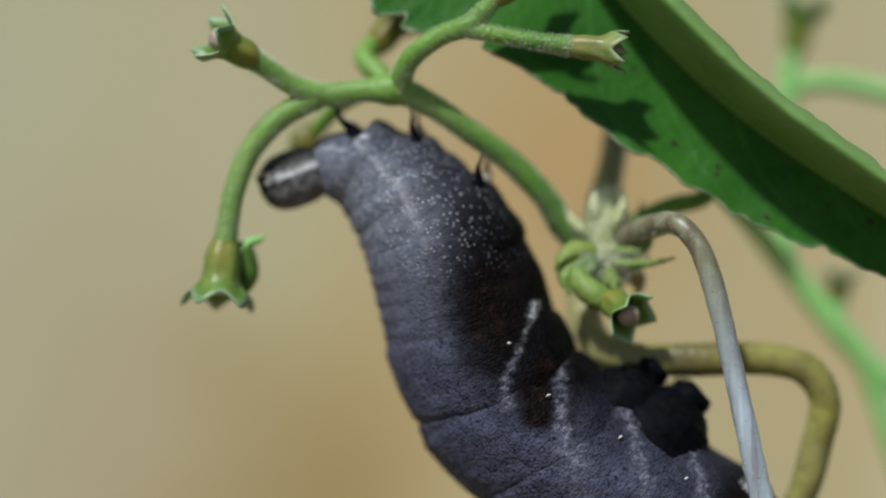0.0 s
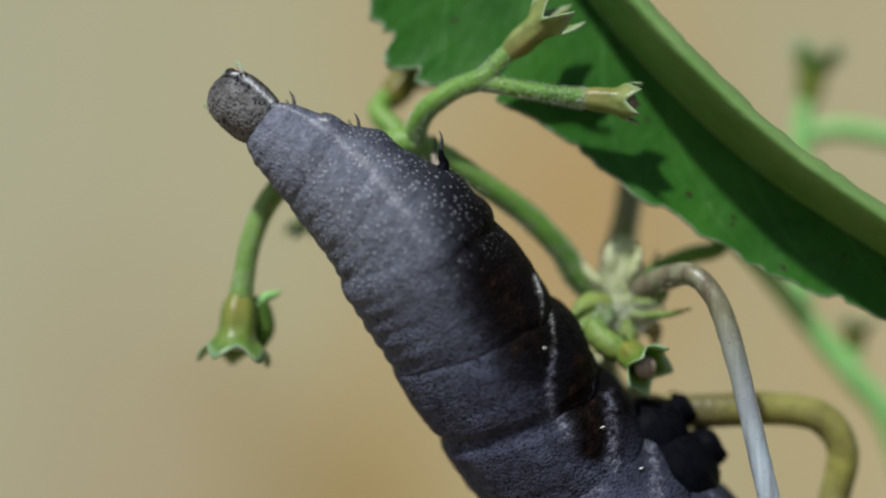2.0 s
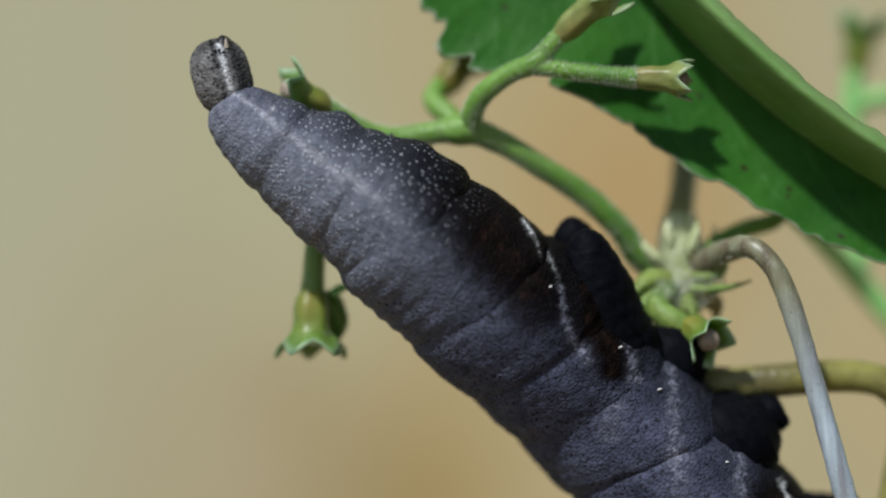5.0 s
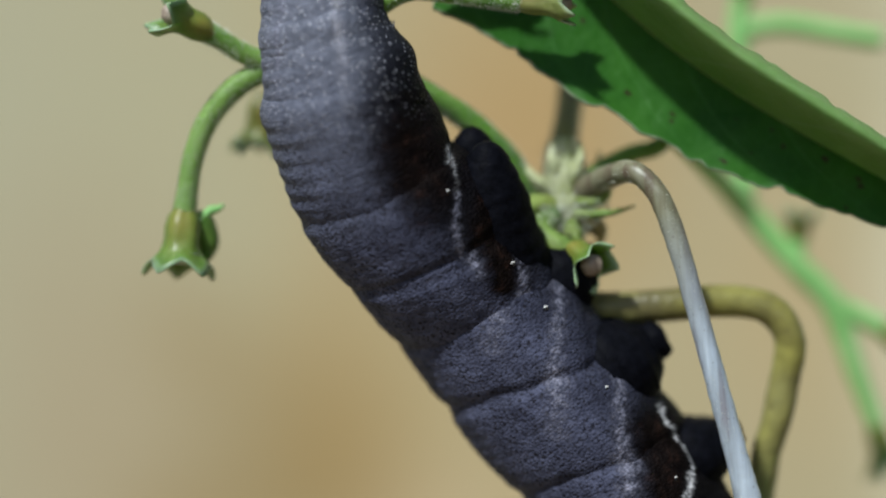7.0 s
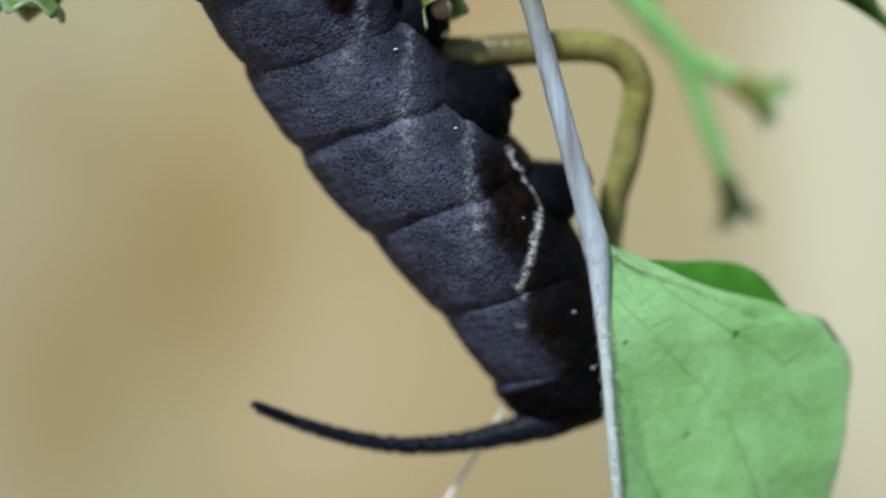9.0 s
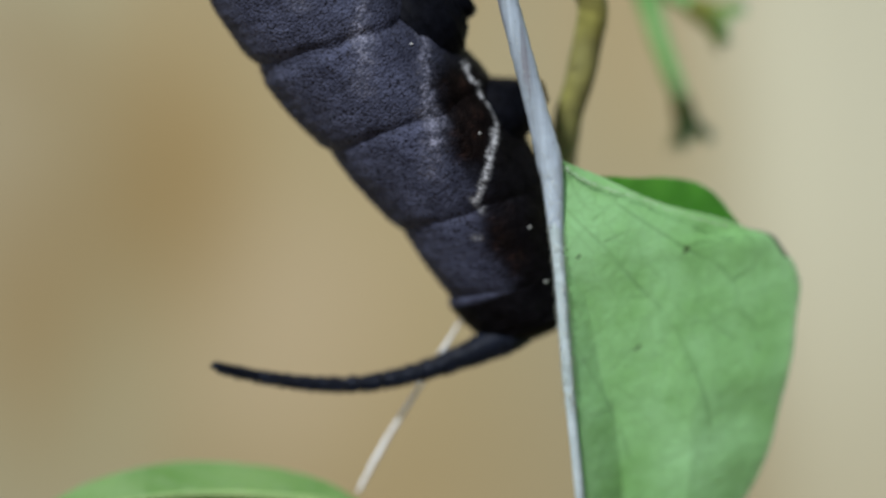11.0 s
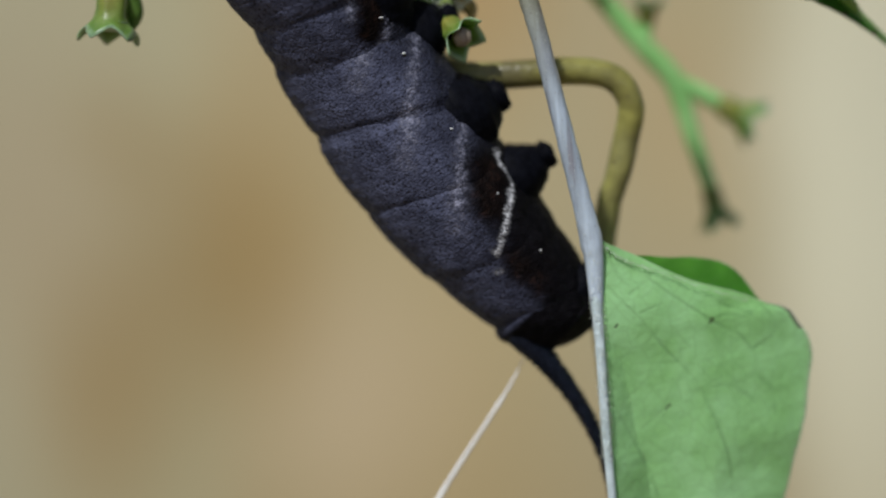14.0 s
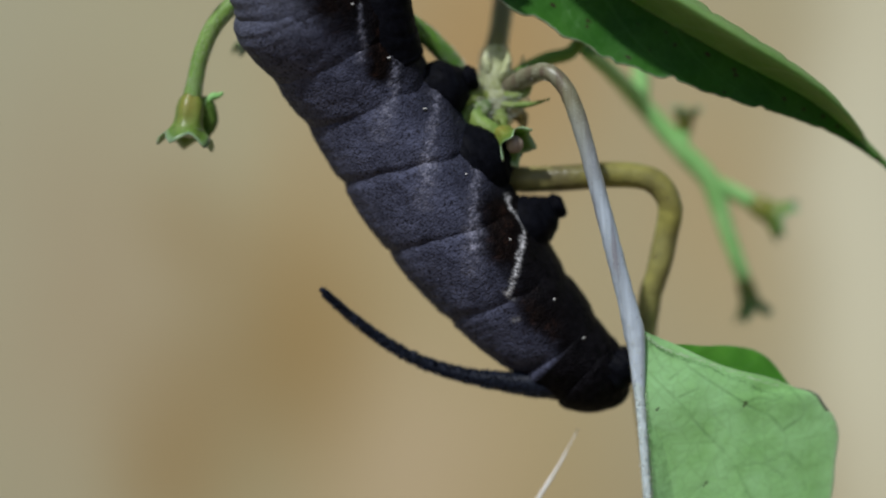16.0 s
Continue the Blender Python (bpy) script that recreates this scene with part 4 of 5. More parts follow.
def tail_horn():
    spine = [(-1.4, 0, -0.1, 1.0), (0, 0, 0.10, 1.35), (3, 0, 1.15, 0.95), (7, 0, 2.15, 0.64), (11, 0, 2.55, 0.52), (15, 0, 2.15, 0.45), (19, 0, 1.15, 0.37), (22, 0, 0.1, 0.28), (22.5, 0, -0.1, 0.2)]
    ob = lump("horn", spine, HORNSKIN, cater, 20, "long curved black horn with tiny spines", 0.03)
    rnd = random.Random(5)
    path = smooth_path(spine[1:-1], 40)
    verts, faces = [], []
    for _ in range(2600):
        q = path[rnd.randrange(len(path))]
        a = rnd.uniform(0, 2 * math.pi)
        out = Vector((rnd.uniform(0.1, 0.6), math.cos(a), math.sin(a)))
        c = Vector(q[:3])
        b = c + Vector((0, math.cos(a), math.sin(a))) * q[3] * 0.95
        k = len(verts)
        s = Vector((0, -math.sin(a), math.cos(a))) * 0.07
        verts += [(b - s) * MM, (b + s) * MM, (b + Vector((0.15, 0, 0))) * MM, (b + out * rnd.uniform(0.18, 0.36)) * MM]
        faces += [(k, k + 1, k + 3), (k + 1, k + 2, k + 3), (k + 2, k, k + 3)]
    sp = mesh_object("horn_bristle", verts, faces, HORNSKIN, ob, "", False)
    tagged(sp, "tiny black spines on the horn", kind="stuff")
    body["horn"] = ob


head_capsule()
tail_horn()

# fine hairs on the stalks
hairs("leaf_hairs", [(1364, 1000, -3, 16), (1375, 1266, -3.2, 13), (1381, 1456, -3.4, 11)], 1500, 5, 10)
hairs("leaf_hairs", [(1380, 1000, -2.7, 2), (1430, 1036, -2.5, 2), (1500, 1064, -2.2, 2), (1580, 1096, -1.8, 2), (1700, 1140, -1.2, 2)], 420, 5, 12)
hairs("stalk_hairs", PEDUNCLE, 3600, 6, 1)
DROOPING.append(hairs("stalk_hairs", DROOP, 1700, 6, 2))
hairs("stalk_hairs", BUDSTALK, 1400, 6, 3)
hairs("stalk_hairs", TWIG, 1600, 4.5, 4)
hairs("stalk_hairs", PET, 900, 4, 5)
hairs("stalk_hairs", [(1080, 329, 6, 26.1), (1082, 400, 5.2, 40.2), (1086, 470, 5.2, 44.2)], 1500, 13, 6)
hairs("stalk_hairs", [(1020, 456, 2.4, 16), (1062, 480, 2.6, 26), (1110, 470, 2.8, 22), (1150, 446, 3.2, 10)], 1100, 9, 9)


def swing(angle, joint=at(560, 172, 2)):
    """A part of the plant turned about the place where it joins on."""
    pivot = Matrix.Translation(joint - PLANT_BASE)
    return pivot @ pose(0, 0, 0, 0, -angle) @ pivot.inverted()


def bent(x, y, z, roll, turn, yaw):
    """A segment's pose: its turn in the upright plane, its roll about its axis and its lean to the back."""
    return pose(x, y, z, roll, turn) @ pose(0, 0, 0, 0, 0, yaw)


def motions():
    walk(body['head'], [
        (0, bent(-0.01882, 0.00120, 0.01704, 10, -20.4, 0.0)), (0.5, bent(-0.01951, -0.00180, 0.01985, -5, 39.3, 0.0)), (1, bent(-0.01919, -0.00600, 0.02267, -20, 58.9, 0.0)),
        (1.5, bent(-0.01893, -0.00600, 0.02574, -35, 67.1, 0.0)), (2, bent(-0.02294, -0.00600, 0.02584, -30, 42.2, 0.0)), (2.5, bent(-0.02576, -0.00600, 0.02535, 0, 52.9, 0.0)),
        (3, bent(-0.02507, -0.00600, 0.02780, 0, 70.7, 0.0)), (5.5, bent(-0.02892, -0.00600, 0.02812, 5, 81.0, 0.0)), (6, bent(-0.02244, -0.00600, 0.03528, 0, 91.7, 0.0)),
        (6.5, bent(-0.01825, -0.00600, 0.03391, -10, 84.2, 0.0)), (7, bent(-0.01358, -0.00600, 0.03459, -10, 97.2, 0.0)), (8, bent(-0.01358, -0.00600, 0.03559, -10, 97.2, 0.0)),
        (9, bent(-0.01358, -0.00600, 0.03609, -10, 97.2, 0.0)), (12.5, bent(-0.01358, -0.00600, 0.03609, -10, 97.2, 0.0)), (13, bent(-0.01358, -0.00600, 0.03609, -10, 97.2, 0.0)),
        (13.5, bent(-0.01358, -0.00600, 0.03609, -10, 97.2, 0.0)), (14, bent(-0.01358, -0.00600, 0.03609, -10, 97.2, 0.0)), (14.5, bent(-0.01508, -0.00600, 0.03859, -10, 97.2, 0.0)),
        (15, bent(-0.01544, -0.00600, 0.03919, -10, 97.2, 0.0)), (15.5, bent(-0.01628, -0.00600, 0.04059, -10, 97.2, 0.0)), (16, bent(-0.01658, -0.00600, 0.04109, -10, 97.2, 0.0))])
    walk(body['T1'], [
        (0, bent(-0.01445, 0.00120, 0.01790, 7.5, 13.1, 0.0)), (0.5, bent(-0.01559, -0.00180, 0.01760, -3.8, 17.4, 0.0)), (1, bent(-0.01650, -0.00600, 0.01930, -15, 39.7, 0.0)),
        (1.5, bent(-0.01692, -0.00600, 0.02247, -26.2, 46.0, 0.0)), (2, bent(-0.01955, -0.00600, 0.02309, -22.5, 35.8, 0.0)), (2.5, bent(-0.02246, -0.00600, 0.02242, 0, 29.1, 0.0)),
        (3, bent(-0.02270, -0.00600, 0.02456, 0, 37.4, 0.0)), (5.5, bent(-0.02681, -0.00600, 0.02415, 3.8, 40.8, 0.0)), (6, bent(-0.02247, -0.00600, 0.03025, 0, 73.7, 0.0)),
        (6.5, bent(-0.01733, -0.00600, 0.02915, -7.5, 71.7, 0.0)), (7, bent(-0.01376, -0.00600, 0.03086, -7.5, 86.7, 0.0)), (8, bent(-0.01376, -0.00600, 0.03186, -7.5, 86.7, 0.0)),
        (9, bent(-0.01376, -0.00600, 0.03236, -7.5, 86.7, 0.0)), (12.5, bent(-0.01376, -0.00600, 0.03236, -7.5, 86.7, 0.0)), (13, bent(-0.01376, -0.00600, 0.03236, -7.5, 86.7, 0.0)),
        (13.5, bent(-0.01376, -0.00600, 0.03236, -7.5, 86.7, 0.0)), (14, bent(-0.01376, -0.00600, 0.03236, -7.5, 86.7, 0.0)), (14.5, bent(-0.01526, -0.00600, 0.03486, -7.5, 86.7, 0.0)),
        (15, bent(-0.01562, -0.00600, 0.03546, -7.5, 86.7, 0.0)), (15.5, bent(-0.01646, -0.00600, 0.03686, -7.5, 86.7, 0.0)), (16, bent(-0.01676, -0.00600, 0.03736, -7.5, 86.7, 0.0))])
    walk(body['T2'], [
        (0, bent(-0.01154, 0.00115, 0.01651, 12, 39.3, -1.5)), (0.5, bent(-0.01247, -0.00172, 0.01601, 4, 33.5, 2.2)), (1, bent(-0.01362, -0.00575, 0.01694, -6, 39.9, 7.1)),
        (1.5, bent(-0.01438, -0.00575, 0.01976, -17.5, 47.8, 6.7)), (2, bent(-0.01603, -0.00575, 0.02050, -15, 37.7, 6.0)), (2.5, bent(-0.01839, -0.00575, 0.02000, 0, 33.2, 5.4)),
        (3, bent(-0.01872, -0.00575, 0.02161, 0, 36.5, 5.1)), (5.5, bent(-0.02289, -0.00575, 0.02104, 2.5, 35.9, 5.3)), (6, bent(-0.02075, -0.00575, 0.02633, 0, 57.9, 6.1)),
        (6.5, bent(-0.01572, -0.00575, 0.02506, -5, 64.3, 6.6)), (7, bent(-0.01328, -0.00575, 0.02673, -5, 80.0, 6.2)), (8, bent(-0.01328, -0.00575, 0.02773, -5, 80.0, 6.2)),
        (9, bent(-0.01328, -0.00575, 0.02823, -5, 80.0, 6.2)), (12.5, bent(-0.01328, -0.00575, 0.02823, -5, 80.0, 6.2)), (13, bent(-0.01328, -0.00575, 0.02823, -5, 80.0, 6.2)),
        (13.5, bent(-0.01328, -0.00575, 0.02823, -5, 80.0, 6.2)), (14, bent(-0.01328, -0.00575, 0.02823, -5, 80.0, 6.2)), (14.5, bent(-0.01478, -0.00575, 0.03073, -5, 80.0, 6.2)),
        (15, bent(-0.01514, -0.00575, 0.03133, -5, 80.0, 6.2)), (15.5, bent(-0.01598, -0.00575, 0.03273, -5, 80.0, 6.2)), (16, bent(-0.01628, -0.00575, 0.03323, -5, 80.0, 6.2))])
    walk(body['T3'], [
        (0, bent(-0.00878, 0.00105, 0.01343, 14, 55.6, -1.2)), (0.5, bent(-0.00964, -0.00158, 0.01324, 3, 52.3, 2.0)), (1, bent(-0.01057, -0.00525, 0.01400, -3, 49.1, 6.3)),
        (1.5, bent(-0.01131, -0.00525, 0.01629, -8.8, 49.9, 5.7)), (2, bent(-0.01219, -0.00525, 0.01720, -7.5, 44.5, 5.3)), (2.5, bent(-0.01396, -0.00525, 0.01671, 0, 40.6, 5.0)),
        (3, bent(-0.01416, -0.00525, 0.01798, 0, 41.7, 4.7)), (5.5, bent(-0.01821, -0.00525, 0.01809, 1.2, 35.5, 5.2)), (6, bent(-0.01748, -0.00525, 0.02240, 0, 50.1, 5.0)),
        (6.5, bent(-0.01357, -0.00525, 0.02109, -2.5, 60.5, 6.1)), (7, bent(-0.01226, -0.00525, 0.02205, -2.5, 75.8, 5.8)), (8, bent(-0.01226, -0.00525, 0.02305, -2.5, 75.8, 5.8)),
        (9, bent(-0.01226, -0.00525, 0.02355, -2.5, 75.8, 5.8)), (12.5, bent(-0.01226, -0.00525, 0.02355, -2.5, 75.8, 5.8)), (13, bent(-0.01226, -0.00525, 0.02355, -2.5, 75.8, 5.8)),
        (13.5, bent(-0.01226, -0.00525, 0.02355, -2.5, 75.8, 5.8)), (14, bent(-0.01226, -0.00525, 0.02355, -2.5, 75.8, 5.8)), (14.5, bent(-0.01376, -0.00525, 0.02605, -2.5, 75.8, 5.8)),
        (15, bent(-0.01412, -0.00525, 0.02665, -2.5, 75.8, 5.8)), (15.5, bent(-0.01496, -0.00525, 0.02805, -2.5, 75.8, 5.8)), (16, bent(-0.01526, -0.00525, 0.02855, -2.5, 75.8, 5.8))])
    walk(body['A1'], [
        (0, bent(-0.00661, 0.00088, 0.00877, 15, 71.2, -2.4)), (0.5, bent(-0.00738, -0.00132, 0.00913, 3, 63.0, 3.9)), (1, bent(-0.00773, -0.00440, 0.00996, 0, 58.9, 12.5)),
        (1.5, bent(-0.00800, -0.00440, 0.01182, 0, 56.8, 11.1)), (2, bent(-0.00877, -0.00440, 0.01271, 0, 54.2, 11.0)), (2.5, bent(-0.00976, -0.00440, 0.01256, 0, 48.1, 11.2)),
        (3, bent(-0.01002, -0.00440, 0.01358, 0, 51.3, 11.2)), (5.5, bent(-0.01365, -0.00440, 0.01436, 0, 39.0, 10.8)), (6, bent(-0.01302, -0.00440, 0.01740, 0, 53.3, 9.2)),
        (6.5, bent(-0.01125, -0.00440, 0.01659, 0, 63.5, 12.5)), (7, bent(-0.01083, -0.00440, 0.01696, 0, 70.8, 12.0)), (8, bent(-0.01083, -0.00440, 0.01796, 0, 70.7, 12.0)),
        (9, bent(-0.01083, -0.00440, 0.01846, 0, 70.7, 12.0)), (12.5, bent(-0.01083, -0.00440, 0.01846, 0, 70.7, 12.0)), (13, bent(-0.01083, -0.00440, 0.01846, 0, 70.7, 12.0)),
        (13.5, bent(-0.01083, -0.00440, 0.01846, 0, 70.7, 12.0)), (14, bent(-0.01083, -0.00440, 0.01846, 0, 70.7, 12.0)), (14.5, bent(-0.01233, -0.00440, 0.02096, 0, 70.7, 12.0)),
        (15, bent(-0.01269, -0.00440, 0.02156, 0, 70.7, 12.0)), (15.5, bent(-0.01403, -0.00440, 0.02286, 0, 70.8, 12.0)), (16, bent(-0.01433, -0.00440, 0.02336, 0, 70.9, 12.0))])
    walk(body['A2'], [
        (0, bent(-0.00477, 0.00060, 0.00361, 13, 64.9, -3.5)), (0.5, bent(-0.00483, -0.00090, 0.00431, 3, 58.7, 4.9)), (1, bent(-0.00485, -0.00300, 0.00519, 0, 57.1, 15.6)),
        (1.5, bent(-0.00476, -0.00300, 0.00657, 0, 58.3, 14.5)), (2, bent(-0.00524, -0.00300, 0.00747, 0, 56.3, 13.8)), (2.5, bent(-0.00588, -0.00300, 0.00785, 0, 52.3, 14.6)),
        (3, bent(-0.00628, -0.00300, 0.00882, 0, 51.3, 14.8)), (5.5, bent(-0.00903, -0.00300, 0.01045, 0, 41.5, 15.4)), (6, bent(-0.00861, -0.00300, 0.01200, 0, 47.8, 13.8)),
        (6.5, bent(-0.00830, -0.00300, 0.01184, 0, 52.7, 15.3)), (7, bent(-0.00791, -0.00300, 0.01159, 0, 53.7, 13.3)), (8, bent(-0.00808, -0.00300, 0.01312, 0, 51.6, 15.6)),
        (9, bent(-0.00811, -0.00300, 0.01369, 0, 51.5, 15.9)), (12.5, bent(-0.00811, -0.00300, 0.01369, 0, 51.5, 15.9)), (13, bent(-0.00811, -0.00300, 0.01369, 0, 51.5, 15.9)),
        (13.5, bent(-0.00811, -0.00300, 0.01369, 0, 52.3, 15.9)), (14, bent(-0.00811, -0.00300, 0.01369, 0, 52.1, 15.9)), (14.5, bent(-0.01001, -0.00300, 0.01609, 0, 52.2, 15.9)),
        (15, bent(-0.01037, -0.00300, 0.01669, 0, 53.3, 15.9)), (15.5, bent(-0.01232, -0.00300, 0.01917, 0, 42.4, 27.0)), (16, bent(-0.01248, -0.00300, 0.01928, 0, 47.6, 22.7))])
    walk(body['A3'], [
        (0, bent(-0.00158, 0.00022, -0.00069, 9, 43.2, -4.3)), (0.5, bent(-0.00137, -0.00033, -0.00018, 2, 45.6, 6.5)), (1, bent(-0.00135, -0.00110, 0.00052, 0, 48.4, 20.2)),
        (1.5, bent(-0.00123, -0.00110, 0.00141, 0, 51.8, 19.2)), (2, bent(-0.00145, -0.00110, 0.00212, 0, 52.2, 18.4)), (2.5, bent(-0.00215, -0.00110, 0.00288, 0, 53.3, 19.3)),
        (3, bent(-0.00260, -0.00110, 0.00417, 0, 52.1, 20.8)), (5.5, bent(-0.00493, -0.00110, 0.00654, 0, 46.5, 21.8)), (6, bent(-0.00444, -0.00110, 0.00717, 0, 52.3, 20.2)),
        (6.5, bent(-0.00465, -0.00110, 0.00723, 0, 52.4, 20.4)), (7, bent(-0.00435, -0.00110, 0.00718, 0, 51.3, 25.8)), (8, bent(-0.00452, -0.00110, 0.00821, 0, 58.4, 18.8)),
        (9, bent(-0.00454, -0.00110, 0.00852, 0, 60.2, 17.4)), (12.5, bent(-0.00454, -0.00110, 0.00852, 0, 60.2, 17.4)), (13, bent(-0.00454, -0.00110, 0.00852, 0, 59.8, 17.4)),
        (13.5, bent(-0.00546, -0.00110, 0.00941, 0, 67.1, 25.3)), (14, bent(-0.00537, -0.00110, 0.00938, 0, 66.0, 24.8)), (14.5, bent(-0.00698, -0.00110, 0.01106, 0, 67.0, 19.2)),
        (15, bent(-0.00780, -0.00110, 0.01143, 0, 73.9, 18.7)), (15.5, bent(-0.00940, -0.00110, 0.01515, 0, 61.3, 17.3)), (16, bent(-0.00948, -0.00110, 0.01496, 0, 61.3, 17.8))])
    walk(body['A4'], [
        (0, bent(0.00289, 0.00000, -0.00424, 0, 35.4, 0.0)), (0.5, bent(0.00311, 0.00000, -0.00381, 0, 36.3, 0.0)), (1, bent(0.00294, 0.00000, -0.00344, 0, 37.5, 0.0)),
        (1.5, bent(0.00285, 0.00000, -0.00301, 0, 42.9, 0.0)), (2, bent(0.00261, 0.00000, -0.00250, 0, 44.9, 0.0)), (2.5, bent(0.00169, 0.00000, -0.00213, 0, 51.3, 0.0)),
        (3, bent(0.00114, 0.00000, -0.00060, 0, 51.4, 0.0)), (5.5, bent(-0.00117, 0.00000, 0.00170, 0, 52.7, 0.0)), (6, bent(-0.00095, 0.00000, 0.00190, 0, 55.4, 0.0)),
        (6.5, bent(-0.00095, 0.00000, 0.00201, 0, 56.1, 0.0)), (7, bent(-0.00098, 0.00000, 0.00227, 0, 57.6, 0.0)), (8, bent(-0.00098, 0.00000, 0.00227, 0, 58.3, 0.0)),
        (9, bent(-0.00098, 0.00000, 0.00227, 0, 58.5, 0.0)), (12.5, bent(-0.00113, 0.00000, 0.00248, 0, 58.4, 0.0)), (13, bent(-0.00100, 0.00000, 0.00276, 0, 55.0, 0.0)),
        (13.5, bent(-0.00229, 0.00000, 0.00373, 0, 55.7, 0.0)), (14, bent(-0.00244, 0.00000, 0.00386, 0, 58.2, 0.0)), (14.5, bent(-0.00446, 0.00000, 0.00471, 0, 66.9, 0.0)),
        (15, bent(-0.00515, 0.00000, 0.00507, 0, 63.7, 0.0)), (15.5, bent(-0.00569, 0.00000, 0.00882, 0, 63.7, 0.0)), (16, bent(-0.00570, 0.00000, 0.00879, 0, 61.9, 0.0))])
    walk(body['A5'], [
        (0, bent(0.00751, 0.00000, -0.00719, 0, 35.8, 0.0)), (0.5, bent(0.00774, 0.00000, -0.00676, 0, 40.4, 0.0)), (1, bent(0.00748, 0.00000, -0.00668, 0, 39.9, 0.0)),
        (1.5, bent(0.00719, 0.00000, -0.00667, 0, 42.7, 0.0)), (2, bent(0.00718, 0.00000, -0.00643, 0, 46.7, 0.0)), (2.5, bent(0.00594, 0.00000, -0.00710, 0, 49.5, 0.0)),
        (3, bent(0.00559, 0.00000, -0.00600, 0, 51.4, 0.0)), (5.5, bent(0.00321, 0.00000, -0.00387, 0, 53.1, 0.0)), (6, bent(0.00321, 0.00000, -0.00387, 0, 53.4, 0.0)),
        (6.5, bent(0.00321, 0.00000, -0.00387, 0, 53.4, 0.0)), (7, bent(0.00321, 0.00000, -0.00387, 0, 53.6, 0.0)), (8, bent(0.00321, 0.00000, -0.00387, 0, 53.6, 0.0)),
        (9, bent(0.00321, 0.00000, -0.00387, 0, 53.6, 0.0)), (12.5, bent(0.00321, 0.00000, -0.00351, 0, 51.2, 0.0)), (13, bent(0.00342, 0.00000, -0.00302, 0, 51.9, 0.0)),
        (13.5, bent(0.00262, 0.00000, -0.00293, 0, 52.4, 0.0)), (14, bent(0.00131, 0.00000, -0.00270, 0, 57.4, 0.0)), (14.5, bent(-0.00123, 0.00000, -0.00136, 0, 56.4, 0.0)),
        (15, bent(-0.00118, 0.00000, -0.00096, 0, 52.6, 0.0)), (15.5, bent(-0.00230, 0.00000, 0.00245, 0, 60.3, 0.0)), (16, bent(-0.00211, 0.00000, 0.00248, 0, 59.1, 0.0))])
    walk(body['A6'], [
        (0, bent(0.00992, 0.00000, -0.01121, 0, 80.5, 0.0)), (0.5, bent(0.00992, 0.00000, -0.01106, 0, 81.3, 0.0)), (1, bent(0.00986, 0.00000, -0.01106, 0, 80.2, 0.0)),
        (1.5, bent(0.00971, 0.00000, -0.01115, 0, 77.8, 0.0)), (2, bent(0.00970, 0.00000, -0.01119, 0, 77.8, 0.0)), (2.5, bent(0.00912, 0.00000, -0.01174, 0, 65.3, 0.0)),
        (3, bent(0.00904, 0.00000, -0.01140, 0, 66.4, 0.0)), (5.5, bent(0.00775, 0.00000, -0.01037, 0, 57.8, 0.0)), (6, bent(0.00775, 0.00000, -0.01037, 0, 57.8, 0.0)),
        (6.5, bent(0.00775, 0.00000, -0.01037, 0, 57.8, 0.0)), (7, bent(0.00775, 0.00000, -0.01037, 0, 57.8, 0.0)), (8, bent(0.00775, 0.00000, -0.01037, 0, 57.8, 0.0)),
        (9, bent(0.00775, 0.00000, -0.01037, 0, 57.8, 0.0)), (12.5, bent(0.00811, 0.00000, -0.01004, 0, 57.3, 0.0)), (13, bent(0.00825, 0.00000, -0.00964, 0, 57.7, 0.0)),
        (13.5, bent(0.00730, 0.00000, -0.00896, 0, 53.6, 0.0)), (14, bent(0.00526, 0.00000, -0.00838, 0, 54.0, 0.0)), (14.5, bent(0.00276, 0.00000, -0.00639, 0, 49.9, 0.0)),
        (15, bent(0.00308, 0.00000, -0.00618, 0, 48.0, 0.0)), (15.5, bent(0.00161, 0.00000, -0.00376, 0, 56.7, 0.0)), (16, bent(0.00195, 0.00000, -0.00375, 0, 56.1, 0.0))])
